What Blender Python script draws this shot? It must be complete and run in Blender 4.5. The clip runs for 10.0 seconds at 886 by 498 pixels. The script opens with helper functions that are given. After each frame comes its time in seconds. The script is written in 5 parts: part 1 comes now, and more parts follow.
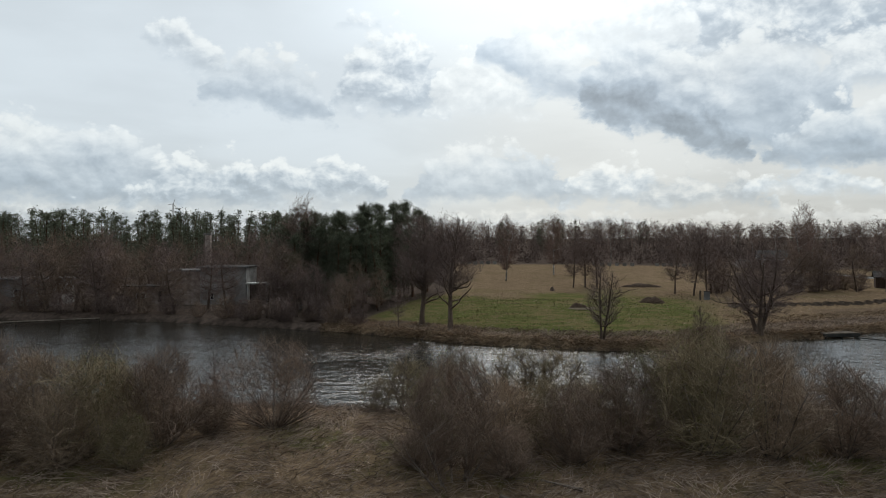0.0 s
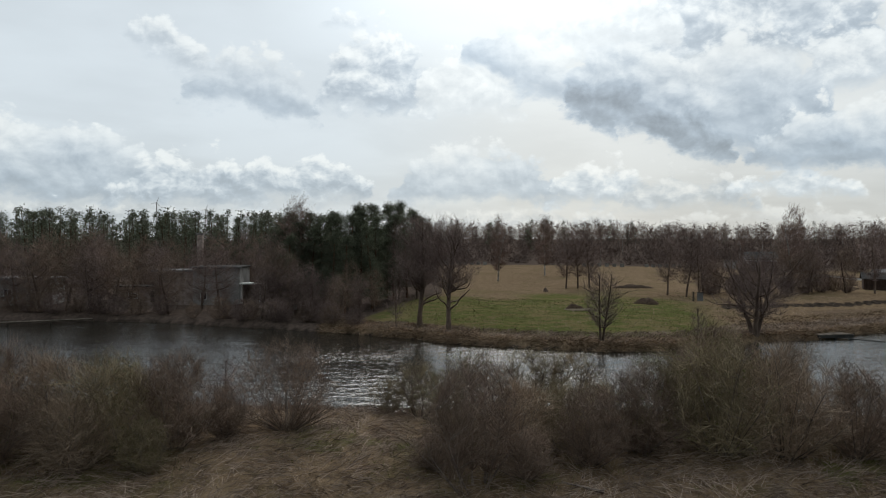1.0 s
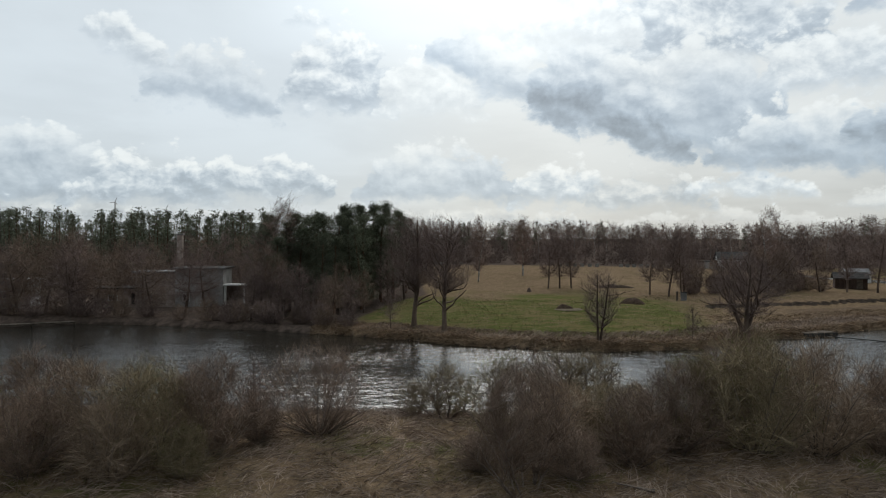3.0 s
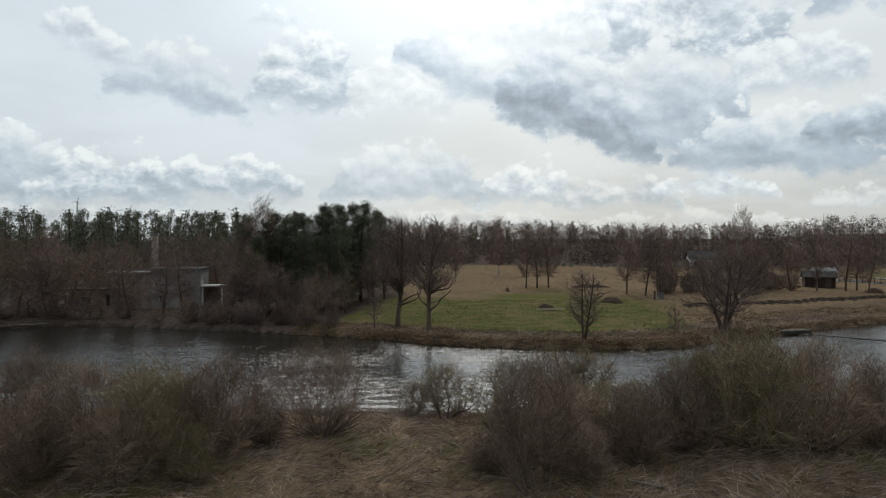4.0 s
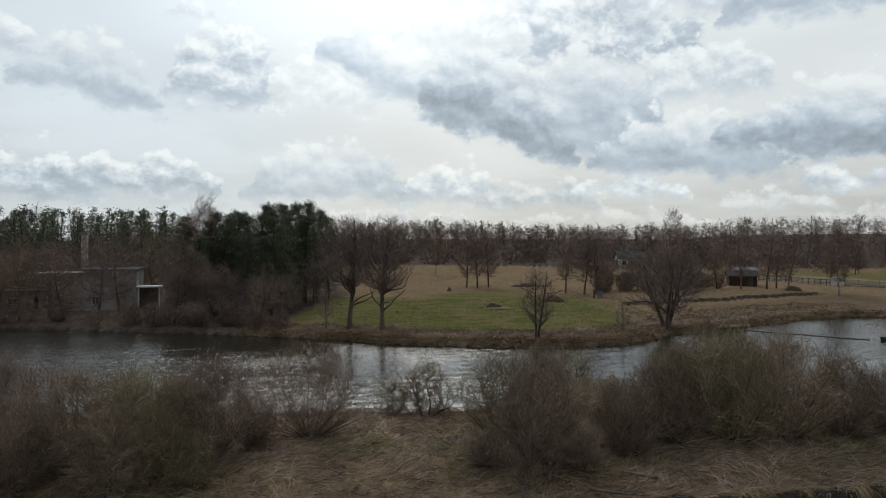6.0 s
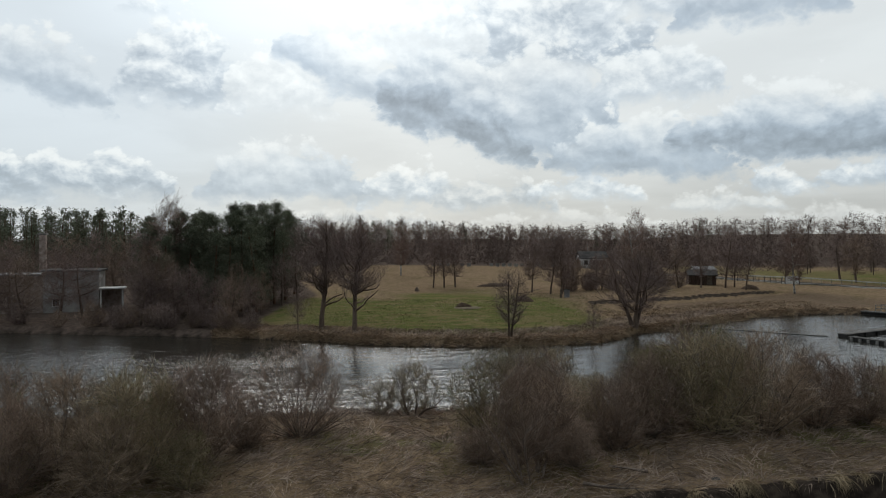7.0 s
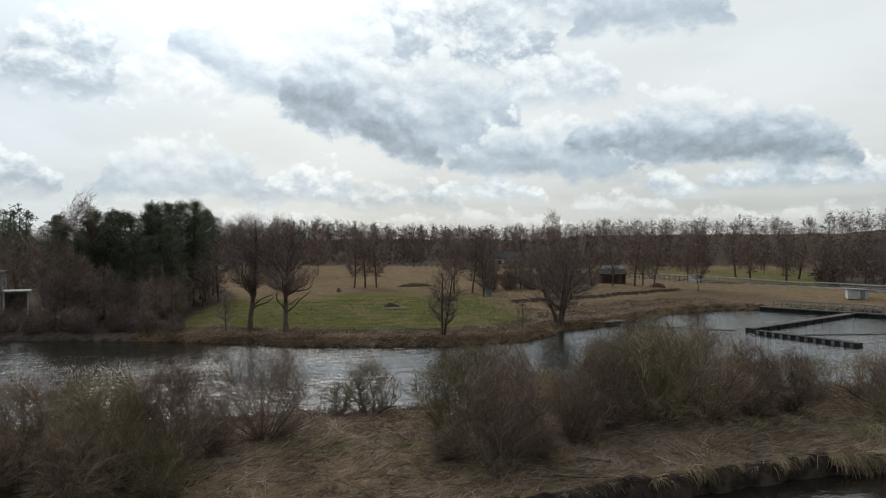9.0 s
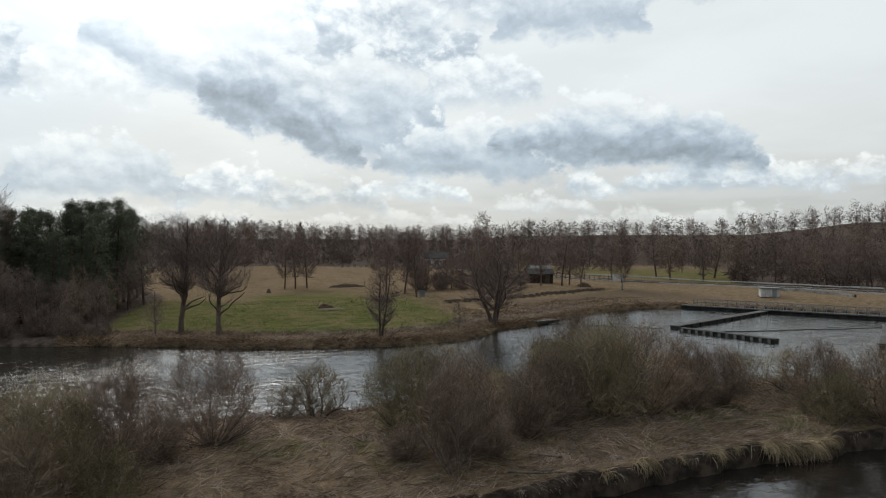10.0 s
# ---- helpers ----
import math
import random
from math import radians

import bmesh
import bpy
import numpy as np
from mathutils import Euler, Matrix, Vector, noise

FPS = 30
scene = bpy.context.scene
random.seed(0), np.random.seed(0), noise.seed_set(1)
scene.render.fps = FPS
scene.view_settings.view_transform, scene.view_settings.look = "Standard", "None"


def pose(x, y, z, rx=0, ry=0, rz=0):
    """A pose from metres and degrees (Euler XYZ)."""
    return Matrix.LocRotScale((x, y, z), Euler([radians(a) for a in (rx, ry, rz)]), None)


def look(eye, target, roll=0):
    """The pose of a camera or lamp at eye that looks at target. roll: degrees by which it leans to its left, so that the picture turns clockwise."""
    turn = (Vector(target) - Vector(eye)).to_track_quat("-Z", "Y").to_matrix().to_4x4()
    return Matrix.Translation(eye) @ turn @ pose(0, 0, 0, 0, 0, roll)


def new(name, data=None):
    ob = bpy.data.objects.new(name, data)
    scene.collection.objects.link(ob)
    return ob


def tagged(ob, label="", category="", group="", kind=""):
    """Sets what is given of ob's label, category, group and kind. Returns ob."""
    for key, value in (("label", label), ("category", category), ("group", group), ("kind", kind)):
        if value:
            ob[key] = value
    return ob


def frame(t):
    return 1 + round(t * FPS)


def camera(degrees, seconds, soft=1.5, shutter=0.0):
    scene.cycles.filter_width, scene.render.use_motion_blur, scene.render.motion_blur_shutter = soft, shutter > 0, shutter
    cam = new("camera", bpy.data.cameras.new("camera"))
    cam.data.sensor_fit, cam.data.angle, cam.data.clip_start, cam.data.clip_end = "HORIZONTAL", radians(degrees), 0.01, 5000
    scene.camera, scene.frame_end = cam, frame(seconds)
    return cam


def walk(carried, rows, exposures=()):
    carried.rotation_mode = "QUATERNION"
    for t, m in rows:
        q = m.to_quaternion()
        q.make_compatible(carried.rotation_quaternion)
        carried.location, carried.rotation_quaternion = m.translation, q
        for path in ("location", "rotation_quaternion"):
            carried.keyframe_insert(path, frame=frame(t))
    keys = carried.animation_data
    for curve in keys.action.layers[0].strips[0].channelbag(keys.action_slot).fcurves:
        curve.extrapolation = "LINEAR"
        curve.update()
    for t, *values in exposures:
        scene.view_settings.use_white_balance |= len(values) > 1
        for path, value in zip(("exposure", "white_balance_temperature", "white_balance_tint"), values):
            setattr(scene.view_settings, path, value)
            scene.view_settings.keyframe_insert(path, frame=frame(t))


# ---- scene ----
cam = camera(62.0, 10.0, soft=1.1)
METRES, EYE, TILT, LEAN, TURN = 16.0, 9.9, -0.25, 0.0, 0.0
ROWS = [
    (0.0, 0.0, 0.0, 0.0, -0.0, 0.0, -0.0),
    (0.5, -0.0437, 0.0003, 0.0035, -0.54, 0.01, -0.09),
    (1.0, -0.0909, -0.0012, 0.0067, -1.16, 0.0, -0.17),
    (1.5, -0.1417, -0.0021, 0.0083, -2.0, 0.01, -0.19),
    (2.0, -0.1954, 0.001, 0.0102, -2.77, 0.0, -0.2),
    (3.5, -0.3633, 0.0124, 0.0124, -4.95, 0.01, -0.07),
    (4.0, -0.4163, 0.0139, 0.0124, -6.43, 0.01, -0.04),
    (4.5, -0.4682, 0.0151, 0.0114, -8.13, 0.01, -0.02),
    (5.0, -0.5181, 0.0171, 0.0114, -9.58, 0.01, -0.06),
    (5.5, -0.5702, 0.0203, 0.0121, -10.99, 0.01, -0.08),
    (7.0, -0.7211, 0.0252, 0.0131, -15.63, 0.02, 0.0),
    (7.5, -0.7698, 0.0303, 0.0136, -17.6, 0.03, 0.07),
    (8.0, -0.8144, 0.0343, 0.0131, -19.45, 0.01, 0.06),
    (8.5, -0.8617, 0.0411, 0.0132, -21.37, 0.02, 0.06),
    (9.0, -0.9072, 0.0509, 0.0145, -22.99, 0.02, 0.06),
    (9.5, -0.9503, 0.0607, 0.0165, -25.75, 0.02, 0.06),
    (10.0, -0.9941, 0.0722, 0.0191, -28.88, 0.02, 0.04),
]
walk(cam, [(t, pose(0, 0, EYE, TILT, LEAN, TURN) @ pose(METRES * x, METRES * y, METRES * z, 90 + pitch, roll, yaw)) for t, x, y, z, yaw, pitch, roll in ROWS],
     [(0.0, 0.0), (6.5, 0.0), (10.0, 0.13)])

# ---- light: a bright, broken overcast with the sun ahead behind thin cloud ----
SUN_AZ, SUN_EL = 6.0, 34.0          # degrees clockwise from +y, degrees up


class Nodes:
    """Short hand for wiring a node tree."""

    def __init__(self, tree):
        self.tree = tree
        tree.nodes.clear()

    def add(self, kind, **props):
        n = self.tree.nodes.new(kind)
        for k, v in props.items():
            setattr(n, k, v)
        return n

    def put(self, socket, value):
        if isinstance(value, bpy.types.NodeSocket):
            self.tree.links.new(value, socket)
        else:
            socket.default_value = value

    def math(self, op, a, b=0.0, c=0.0, clamp=False):
        n = self.add("ShaderNodeMath", operation=op, use_clamp=clamp)
        for s, v in zip(n.inputs, (a, b, c)):
            self.put(s, v)
        return n.outputs[0]

    def vmath(self, op, a, b=(0, 0, 0), scale=1.0):
        n = self.add("ShaderNodeVectorMath", operation=op)
        self.put(n.inputs[0], a)
        self.put(n.inputs[1], b)
        self.put(n.inputs[3], scale)
        return n

    def noise(self, vec, scale, detail=4.0, rough=0.55, distortion=0.0):
        n = self.add("ShaderNodeTexNoise")
        self.put(n.inputs["Vector"], vec)
        self.put(n.inputs["Scale"], scale)
        self.put(n.inputs["Detail"], detail)
        self.put(n.inputs["Roughness"], rough)
        self.put(n.inputs["Distortion"], distortion)
        return n

    def ramp(self, value, lo, hi, to0=0.0, to1=1.0, smooth=True):
        n = self.add("ShaderNodeMapRange", interpolation_type="SMOOTHSTEP" if smooth else "LINEAR")
        for key, v in (("Value", value), ("From Min", lo), ("From Max", hi), ("To Min", to0), ("To Max", to1)):
            self.put(n.inputs[key], v)
        return n.outputs[0]

    def mix(self, fac, a, b, mode="MIX"):
        n = self.add("ShaderNodeMix", data_type="RGBA", blend_type=mode)
        for s, v in ((n.inputs[0], fac), (n.inputs[6], a), (n.inputs[7], b)):
            self.put(s, (*v, 1.0) if isinstance(v, tuple) and len(v) == 3 else v)
        return n.outputs[2]


VEIL, HEAP_TOP, DARKNESS = (0.745, 0.78), 0.84, 0.54     # the veil's brightness from west to east, the heaps' tops, what their bases lose
# heaps of cloud: azimuth, elevation of the base, half width, height (degrees), darkness of the base, slope of the base
FAR_ROW = [
    (-22.0, 1.3, 15.0, 2.4, 0.42, 0), (6.0, 1.4, 12.0, 2.0, 0.3, 0), (26.0, 1.6, 9.0, 1.6, 0.12, 0), (47.0, 1.7, 12.0, 1.5, 0.10, 0),
    (-29.0, 3.0, 7.5, 6.4, 0.72, 0), (-24.6, 3.2, 6.2, 6.2, 0.72, 0), (-17.6, 3.0, 6.6, 4.6, 0.72, 0), (-10.2, 3.2, 6.6, 4.2, 0.70, 0),
    (3.6, 3.2, 7.6, 5.6, 0.66, 0), (13.2, 3.0, 4.4, 4.1, 0.5, 0), (19.4, 2.6, 5.6, 3.9, 0.38, 0), (26.4, 3.6, 5.2, 2.6, 0.40, 0), (36.0, 2.5, 5.6, 2.2, 0.2, 0),
]
MIDDLE_HEAPS = [
    (40.6, 3.7, 3.6, 2.8, 0.50, 0), (47.6, 4.0, 6.4, 3.0, 0.52, 0), (54.4, 3.8, 4.4, 3.4, 0.42, 0), (60.0, 3.9, 4.6, 2.6, 0.3, 0),
    (-18.9, 12.8, 3.8, 3.6, 0.36, -0.5), (-13.4, 9.9, 5.4, 5.4, 0.62, -0.1), (-4.0, 10.2, 5.0, 7.0, 0.56, 0), (-6.3, 16.4, 2.2, 1.6, 0.4, 0),
    (3.0, 9.9, 5.0, 5.6, 0.16, 0), (23.0, 13.0, 10.5, 7.5, 0.55, 0), (13.6, 13.6, 6.5, 7.0, 0.14, 0),
]
DARK_BANKS = [
    (31.6, 10.2, 6.4, 5.8, 0.34, 0), (8.4, 11.0, 6.4, 5.6, 0.66, -0.50), (23.4, 6.9, 7.4, 9.0, 0.72, -0.12), (16.2, 8.0, 7.0, 8.0, 0.98, -0.32),
    (31.0, 5.2, 8.2, 5.6, 0.80, -0.04), (42.4, 5.9, 11.0, 6.4, 0.98, -0.05), (30.4, 16.6, 5.4, 4.6, 0.4, 0), (38.6, 15.6, 6.4, 6.0, 0.6, 0), (54.0, 17.6, 10.5, 5.0, 0.66, 0),
]


def cloudy_world():
    world = bpy.data.worlds.new("sky")
    world.use_nodes = True
    scene.world = world
    g = Nodes(world.node_tree)
    d = g.add("ShaderNodeTexCoord").outputs["Generated"]
    xyz = g.add("ShaderNodeSeparateXYZ")
    g.put(xyz.inputs[0], d)
    deg = 57.29578
    az = g.math("MULTIPLY", g.math("ARCTAN2", xyz.outputs[0], xyz.outputs[1]), deg)
    el = g.math("MULTIPLY", g.math("ARCSINE", xyz.outputs[2]), deg)

    def place(right, up):
        at = g.add("ShaderNodeCombineXYZ")
        g.put(at.inputs[0], g.math("ADD", az, right) if right else az)
        g.put(at.inputs[1], g.math("MULTIPLY", g.math("ADD", el, up) if up else el, 1.35))
        return at.outputs[0]

    def heaped(at):
        """Rounded heaps upon heaps, about -0.5 to 0.5."""
        cell = g.add("ShaderNodeTexVoronoi", feature="SMOOTH_F1", voronoi_dimensions="2D")
        g.put(cell.inputs["Vector"], at)
        g.put(cell.inputs["Scale"], 0.40)
        g.put(cell.inputs["Detail"], 3.0)
        g.put(cell.inputs["Roughness"], 0.52)
        g.put(cell.inputs["Lacunarity"], 2.3)
        g.put(cell.inputs["Smoothness"], 0.35)
        return g.math("SUBTRACT", 0.45, cell.outputs["Distance"])

    plain = place(0, 0)
    off = g.vmath("SUBTRACT", g.noise(plain, 0.22, 4.0, 0.55).outputs["Color"], (0.5, 0.5, 0.5)).outputs[0]
    bend = g.vmath("MULTIPLY", off, (2.4, 1.1, 0.0)).outputs[0]
    bent = g.vmath("ADD", plain, bend).outputs[0]
    shift = g.add("ShaderNodeSeparateXYZ")
    g.put(shift.inputs[0], bend)
    waz, wel = g.math("ADD", az, shift.outputs[0]), g.math("ADD", el, shift.outputs[1])
    heap = heaped(bent)
    heap_up = heaped(g.vmath("ADD", bent, (0.25, 0.85, 0)).outputs[0])
    fine = g.math("SUBTRACT", g.noise(plain, 0.9, 5.0, 0.58, 0.2).outputs["Fac"], 0.5)
    broad = g.math("SUBTRACT", g.noise(bent, 0.16, 2.0, 0.5).outputs["Fac"], 0.5)
    outline = g.math("ADD", g.math("MULTIPLY", heap, 2.6), g.math("MULTIPLY", fine, 0.9))
    relief = g.math("ADD", g.math("MULTIPLY", g.math("SUBTRACT", heap, heap_up), 0.42), g.math("MULTIPLY", fine, 0.16))
    # brighter towards the veiled sun, duller behind
    sun_way = (math.sin(radians(SUN_AZ)) * math.cos(radians(SUN_EL)), math.cos(radians(SUN_AZ)) * math.cos(radians(SUN_EL)), math.sin(radians(SUN_EL)))
    toward = g.vmath("DOT_PRODUCT", d, sun_way).outputs["Value"]
    glow = g.math("ADD", g.ramp(toward, -0.6, 0.88, -0.38, 0.0), g.ramp(toward, 0.905, 0.99, 0.0, 0.36))
    # the thin veil behind the heaps
    outside = g.math("MAXIMUM", g.ramp(g.math("ABSOLUTE", g.math("SUBTRACT", az, 14.0)), 50.0, 80.0), g.ramp(el, 19.0, 28.0))
    sheet_at = g.vmath("SCALE", d, scale=g.math("DIVIDE", 1.0, g.math("ADD", g.math("MAXIMUM", xyz.outputs[2], 0.0), 0.12))).outputs[0]
    cover = g.noise(sheet_at, 1.3, 7.0, 0.52, 0.2).outputs["Fac"]
    veil = g.math("ADD", g.ramp(cover, 0.36, 0.66, -0.02, 0.04), g.math("MULTIPLY", outside, g.ramp(cover, 0.42, 0.66, 0.0, 0.26)))
    value = g.math("SUBTRACT", g.math("ADD", g.ramp(az, -24.0, 8.0, VEIL[0], VEIL[1]), glow), g.math("ADD", veil, g.math("MULTIPLY", g.ramp(el, 11.0, 1.0), g.ramp(az, 0.0, 40.0, 0.13, 0.25))))
    grey = g.ramp(az, -10.0, 12.0, 0.25, 0.0)
    bright = g.math("ADD", glow, HEAP_TOP)
    dull = g.math("SUBTRACT", bright, 0.12)
    for a, base, wide, tall, dark, slope in FAR_ROW + MIDDLE_HEAPS + DARK_BANKS:
        small = min(1.0, 0.25 + tall / 6.0)
        u = g.math("MULTIPLY_ADD", waz, 1.0 / wide, -a / wide)
        lift = g.math("MULTIPLY_ADD", waz, -slope, slope * a - base)
        lift = g.math("ADD", lift, wel)
        dome = g.math("SQRT", g.math("MAXIMUM", g.math("SUBTRACT", 1.0, g.math("MULTIPLY", u, u)), 0.0))
        dome = g.math("MULTIPLY_ADD", dome, tall * 1.25, -0.18 * tall)
        over = g.math("MULTIPLY_ADD", outline, small, g.math("SUBTRACT", dome, lift))
        under = g.math("MULTIPLY_ADD", outline, 0.45 * small, lift)
        cut = g.math("MULTIPLY", g.ramp(over, -0.1, 0.45 + 0.10 * tall), g.ramp(under, -0.8 * small, 0.7 * small))
        cut = g.math("MULTIPLY", cut, 0.75 if tall < 2.1 else 0.94)
        height = g.math("ADD", g.math("MULTIPLY", lift, 1.0 / tall), g.math("MULTIPLY_ADD", broad, 0.75, g.math("MULTIPLY", relief, 1.5 if tall < 5 or dark < 0.6 else 0.45)))
        shade = g.ramp(height, -0.05, 0.95, dark, 0.0)
        lit = g.math("SUBTRACT", g.math("MULTIPLY_ADD", relief, 0.24 if dark < 0.6 else 0.14, dull if base < 2.7 else bright), g.math("MULTIPLY", shade, DARKNESS))
        value = g.math("MULTIPLY_ADD", cut, g.math("SUBTRACT", lit, value), value)
        grey = g.math("MULTIPLY_ADD", cut, g.math("SUBTRACT", shade, grey), grey)
    value = g.math("MAXIMUM", value, 0.15)
    tint = g.mix(g.ramp(grey, 0.0, 0.62, smooth=False), (0.945, 1.0, 1.005), (0.80, 0.955, 1.10))
    warm = g.mix(g.math("MULTIPLY", g.ramp(az, -8.0, 14.0), g.math("MULTIPLY", g.ramp(grey, 0.25, 0.0), g.ramp(el, 14.0, 7.0, 0.0, 0.35))), tint, (0.99, 1.0, 0.965))
    clouds = g.vmath("SCALE", warm, scale=value).outputs[0]
    sky = g.add("ShaderNodeTexSky", sky_type="NISHITA", sun_disc=False, sun_elevation=radians(SUN_EL), sun_rotation=radians(SUN_AZ))
    air = g.vmath("SCALE", sky.outputs[0], scale=0.08).outputs[0]
    back = g.add("ShaderNodeBackground")
    g.put(back.inputs["Color"], g.mix(0.08, clouds, air))
    g.put(back.inputs["Strength"], 1.05)
    out = g.add("ShaderNodeOutputWorld")
    g.put(out.inputs["Surface"], back.outputs[0])


cloudy_world()
sun = new("sun", bpy.data.lights.new("sun", "SUN"))
sun.data.energy, sun.data.angle, sun.data.color = 1.25, radians(32), (1.0, 0.96, 0.9)
sun.matrix_world = look((40 * math.sin(radians(SUN_AZ)), 40 * math.cos(radians(SUN_AZ)), 40 * math.tan(radians(SUN_EL))), (0, 0, 0))

# ---- materials ----
def surface(name, build):
    m = bpy.data.materials.new(name)
    m.use_nodes = True
    g = Nodes(m.node_tree)
    p = g.add("ShaderNodeBsdfPrincipled")
    out = g.add("ShaderNodeOutputMaterial")
    g.put(out.inputs["Surface"], p.outputs[0])
    build(g, p)
    return m


def bumped(g, p, height, strength, distance):
    b = g.add("ShaderNodeBump")
    g.put(b.inputs["Height"], height)
    g.put(b.inputs["Strength"], strength)
    g.put(b.inputs["Distance"], distance)
    g.put(p.inputs["Normal"], b.outputs[0])


def grainy(name, dark, pale, scale=3.0, fine=30.0, rough=0.85, bump=0.4, depth=0.02, stretch=(1, 1, 1), other=None, spread=0.5):
    """A matt surface in two tones, with stains and grain, and a tone of its own for each object."""
    def build(g, p):
        at = g.vmath("MULTIPLY", g.add("ShaderNodeNewGeometry").outputs["Position"], stretch).outputs[0]
        a = g.noise(at, scale, 5.0, 0.6).outputs["Fac"]
        b = g.noise(at, fine, 4.0, 0.65).outputs["Fac"]
        tone = g.math("ADD", g.math("MULTIPLY", a, 0.6), g.math("MULTIPLY", b, 0.4))
        c = g.mix(g.ramp(tone, 0.36, 0.64), dark, pale)
        own = g.add("ShaderNodeObjectInfo").outputs["Random"]
        if other:
            c = g.mix(g.math("MULTIPLY", g.ramp(own, 0.45, 1.0), 0.8), c, other)
        c = g.vmath("SCALE", c, scale=g.ramp(own, 0.0, 1.0, 1.0 - spread * 0.5, 1.0 + spread * 0.5, smooth=False)).outputs[0]
        g.put(p.inputs["Base Color"], c)
        g.put(p.inputs["Roughness"], rough)
        g.put(p.inputs["Specular IOR Level"], 0.04)
        bumped(g, p, tone, bump, depth)
    return surface(name, build)


def island_toned(name, tones, rough=0.8, see_through=0.0):
    """Grass, needles and twigs: every blade takes a tone of its own."""
    def build(g, p):
        r = g.add("ShaderNodeNewGeometry").outputs["Random Per Island"]
        own = g.add("ShaderNodeObjectInfo").outputs["Random"]
        ramp = g.add("ShaderNodeValToRGB")
        el = ramp.color_ramp.elements
        for i, c in enumerate(tones):
            e = el[i] if i < 2 else el.new(1.0)
            e.position, e.color = i / (len(tones) - 1), (*c, 1.0)
        g.put(ramp.inputs[0], r)
        big = g.noise(g.add("ShaderNodeNewGeometry").outputs["Position"], 0.5, 3.0).outputs["Fac"]
        amount = g.math("MULTIPLY", g.ramp(big, 0.3, 0.7, 0.72, 1.25), g.ramp(own, 0, 1, 0.85, 1.15, smooth=False))
        g.put(p.inputs["Base Color"], g.vmath("SCALE", ramp.outputs[0], scale=amount).outputs[0])
        g.put(p.inputs["Roughness"], rough)
        g.put(p.inputs["Specular IOR Level"], 0.05)
        if see_through:
            g.put(p.inputs["Subsurface Weight"], 0.0)
    return surface(name, build)


def water_build(wave, tint, rough=0.10):
    def build(g, p):
        pos = g.add("ShaderNodeNewGeometry").outputs["Position"]
        a = g.noise(g.vmath("MULTIPLY", pos, (0.75, 1.0, 1)).outputs[0], 0.9, 3.0, 0.55, 0.5).outputs["Fac"]
        b = g.noise(g.vmath("MULTIPLY", pos, (0.8, 1.0, 1)).outputs[0], 2.6, 3.0, 0.55, 0.4).outputs["Fac"]
        gust = g.ramp(g.noise(g.vmath("MULTIPLY", pos, (0.35, 1.0, 1)).outputs[0], 0.07, 3.0).outputs["Fac"], 0.36, 0.62, 0.55, 1.0)
        h = g.math("MULTIPLY", g.math("ADD", g.math("MULTIPLY", a, 0.7), g.math("MULTIPLY", b, 0.3)), gust)
        g.put(p.inputs["Base Color"], (*tint, 1))
        g.put(p.inputs["Roughness"], rough)
        g.put(p.inputs["IOR"], 1.333)
        bumped(g, p, h, 1.0, wave)
    return build


def ground_build(g, p):
    pos = g.add("ShaderNodeNewGeometry").outputs["Position"]
    zone = g.add("ShaderNodeSeparateColor")
    g.put(zone.inputs[0], g.add("ShaderNodeAttribute", attribute_name="zone").outputs["Color"])
    n1 = g.noise(pos, 0.22, 5.0, 0.6, 0.4).outputs["Fac"]
    n2 = g.noise(pos, 1.6, 5.0, 0.65).outputs["Fac"]
    n3 = g.noise(pos, 11.0, 4.0, 0.7).outputs["Fac"]
    n4 = g.noise(g.vmath("MULTIPLY", pos, (0.4, 1.0, 1)).outputs[0], 0.7, 6.0, 0.68, 0.6).outputs["Fac"]
    straw = g.mix(g.ramp(g.math("ADD", g.math("MULTIPLY", n2, 0.5), g.math("MULTIPLY", n3, 0.5)), 0.36, 0.66), (0.13, 0.092, 0.06), (0.32, 0.232, 0.15))
    straw = g.mix(g.math("MULTIPLY", g.ramp(n1, 0.50, 0.64), 0.35), straw, (0.105, 0.098, 0.042))
    green = g.mix(g.ramp(g.math("ADD", g.math("MULTIPLY", n2, 0.6), g.math("MULTIPLY", n3, 0.4)), 0.36, 0.64), (0.075, 0.086, 0.028), (0.135, 0.145, 0.052))
    green = g.mix(g.math("MULTIPLY", g.ramp(n1, 0.50, 0.64), 0.7), green, (0.20, 0.155, 0.085))
    green = g.mix(g.math("MULTIPLY", g.ramp(n4, 0.46, 0.60), 0.8), green, (0.19, 0.15, 0.078))
    mud = g.mix(g.ramp(n2, 0.35, 0.65), (0.032, 0.026, 0.022), (0.085, 0.067, 0.053))
    litter = g.mix(g.ramp(n2, 0.35, 0.65), (0.078, 0.06, 0.05), (0.14, 0.108, 0.09))
    edge = g.math("MULTIPLY", g.math("SUBTRACT", n2, 0.5), 0.5)
    c = g.mix(g.ramp(g.math("ADD", zone.outputs[0], edge), 0.3, 0.7), straw, green)
    c = g.mix(g.ramp(g.math("ADD", zone.outputs[1], edge), 0.3, 0.7), c, litter)
    c = g.mix(g.ramp(g.math("ADD", zone.outputs[2], edge), 0.3, 0.7), c, mud)
    g.put(p.inputs["Base Color"], c)
    g.put(p.inputs["Roughness"], 0.95)
    g.put(p.inputs["Specular IOR Level"], 0.0)
    bumped(g, p, g.math("ADD", n3, g.math("MULTIPLY", n2, 0.8)), 0.7, 0.18)


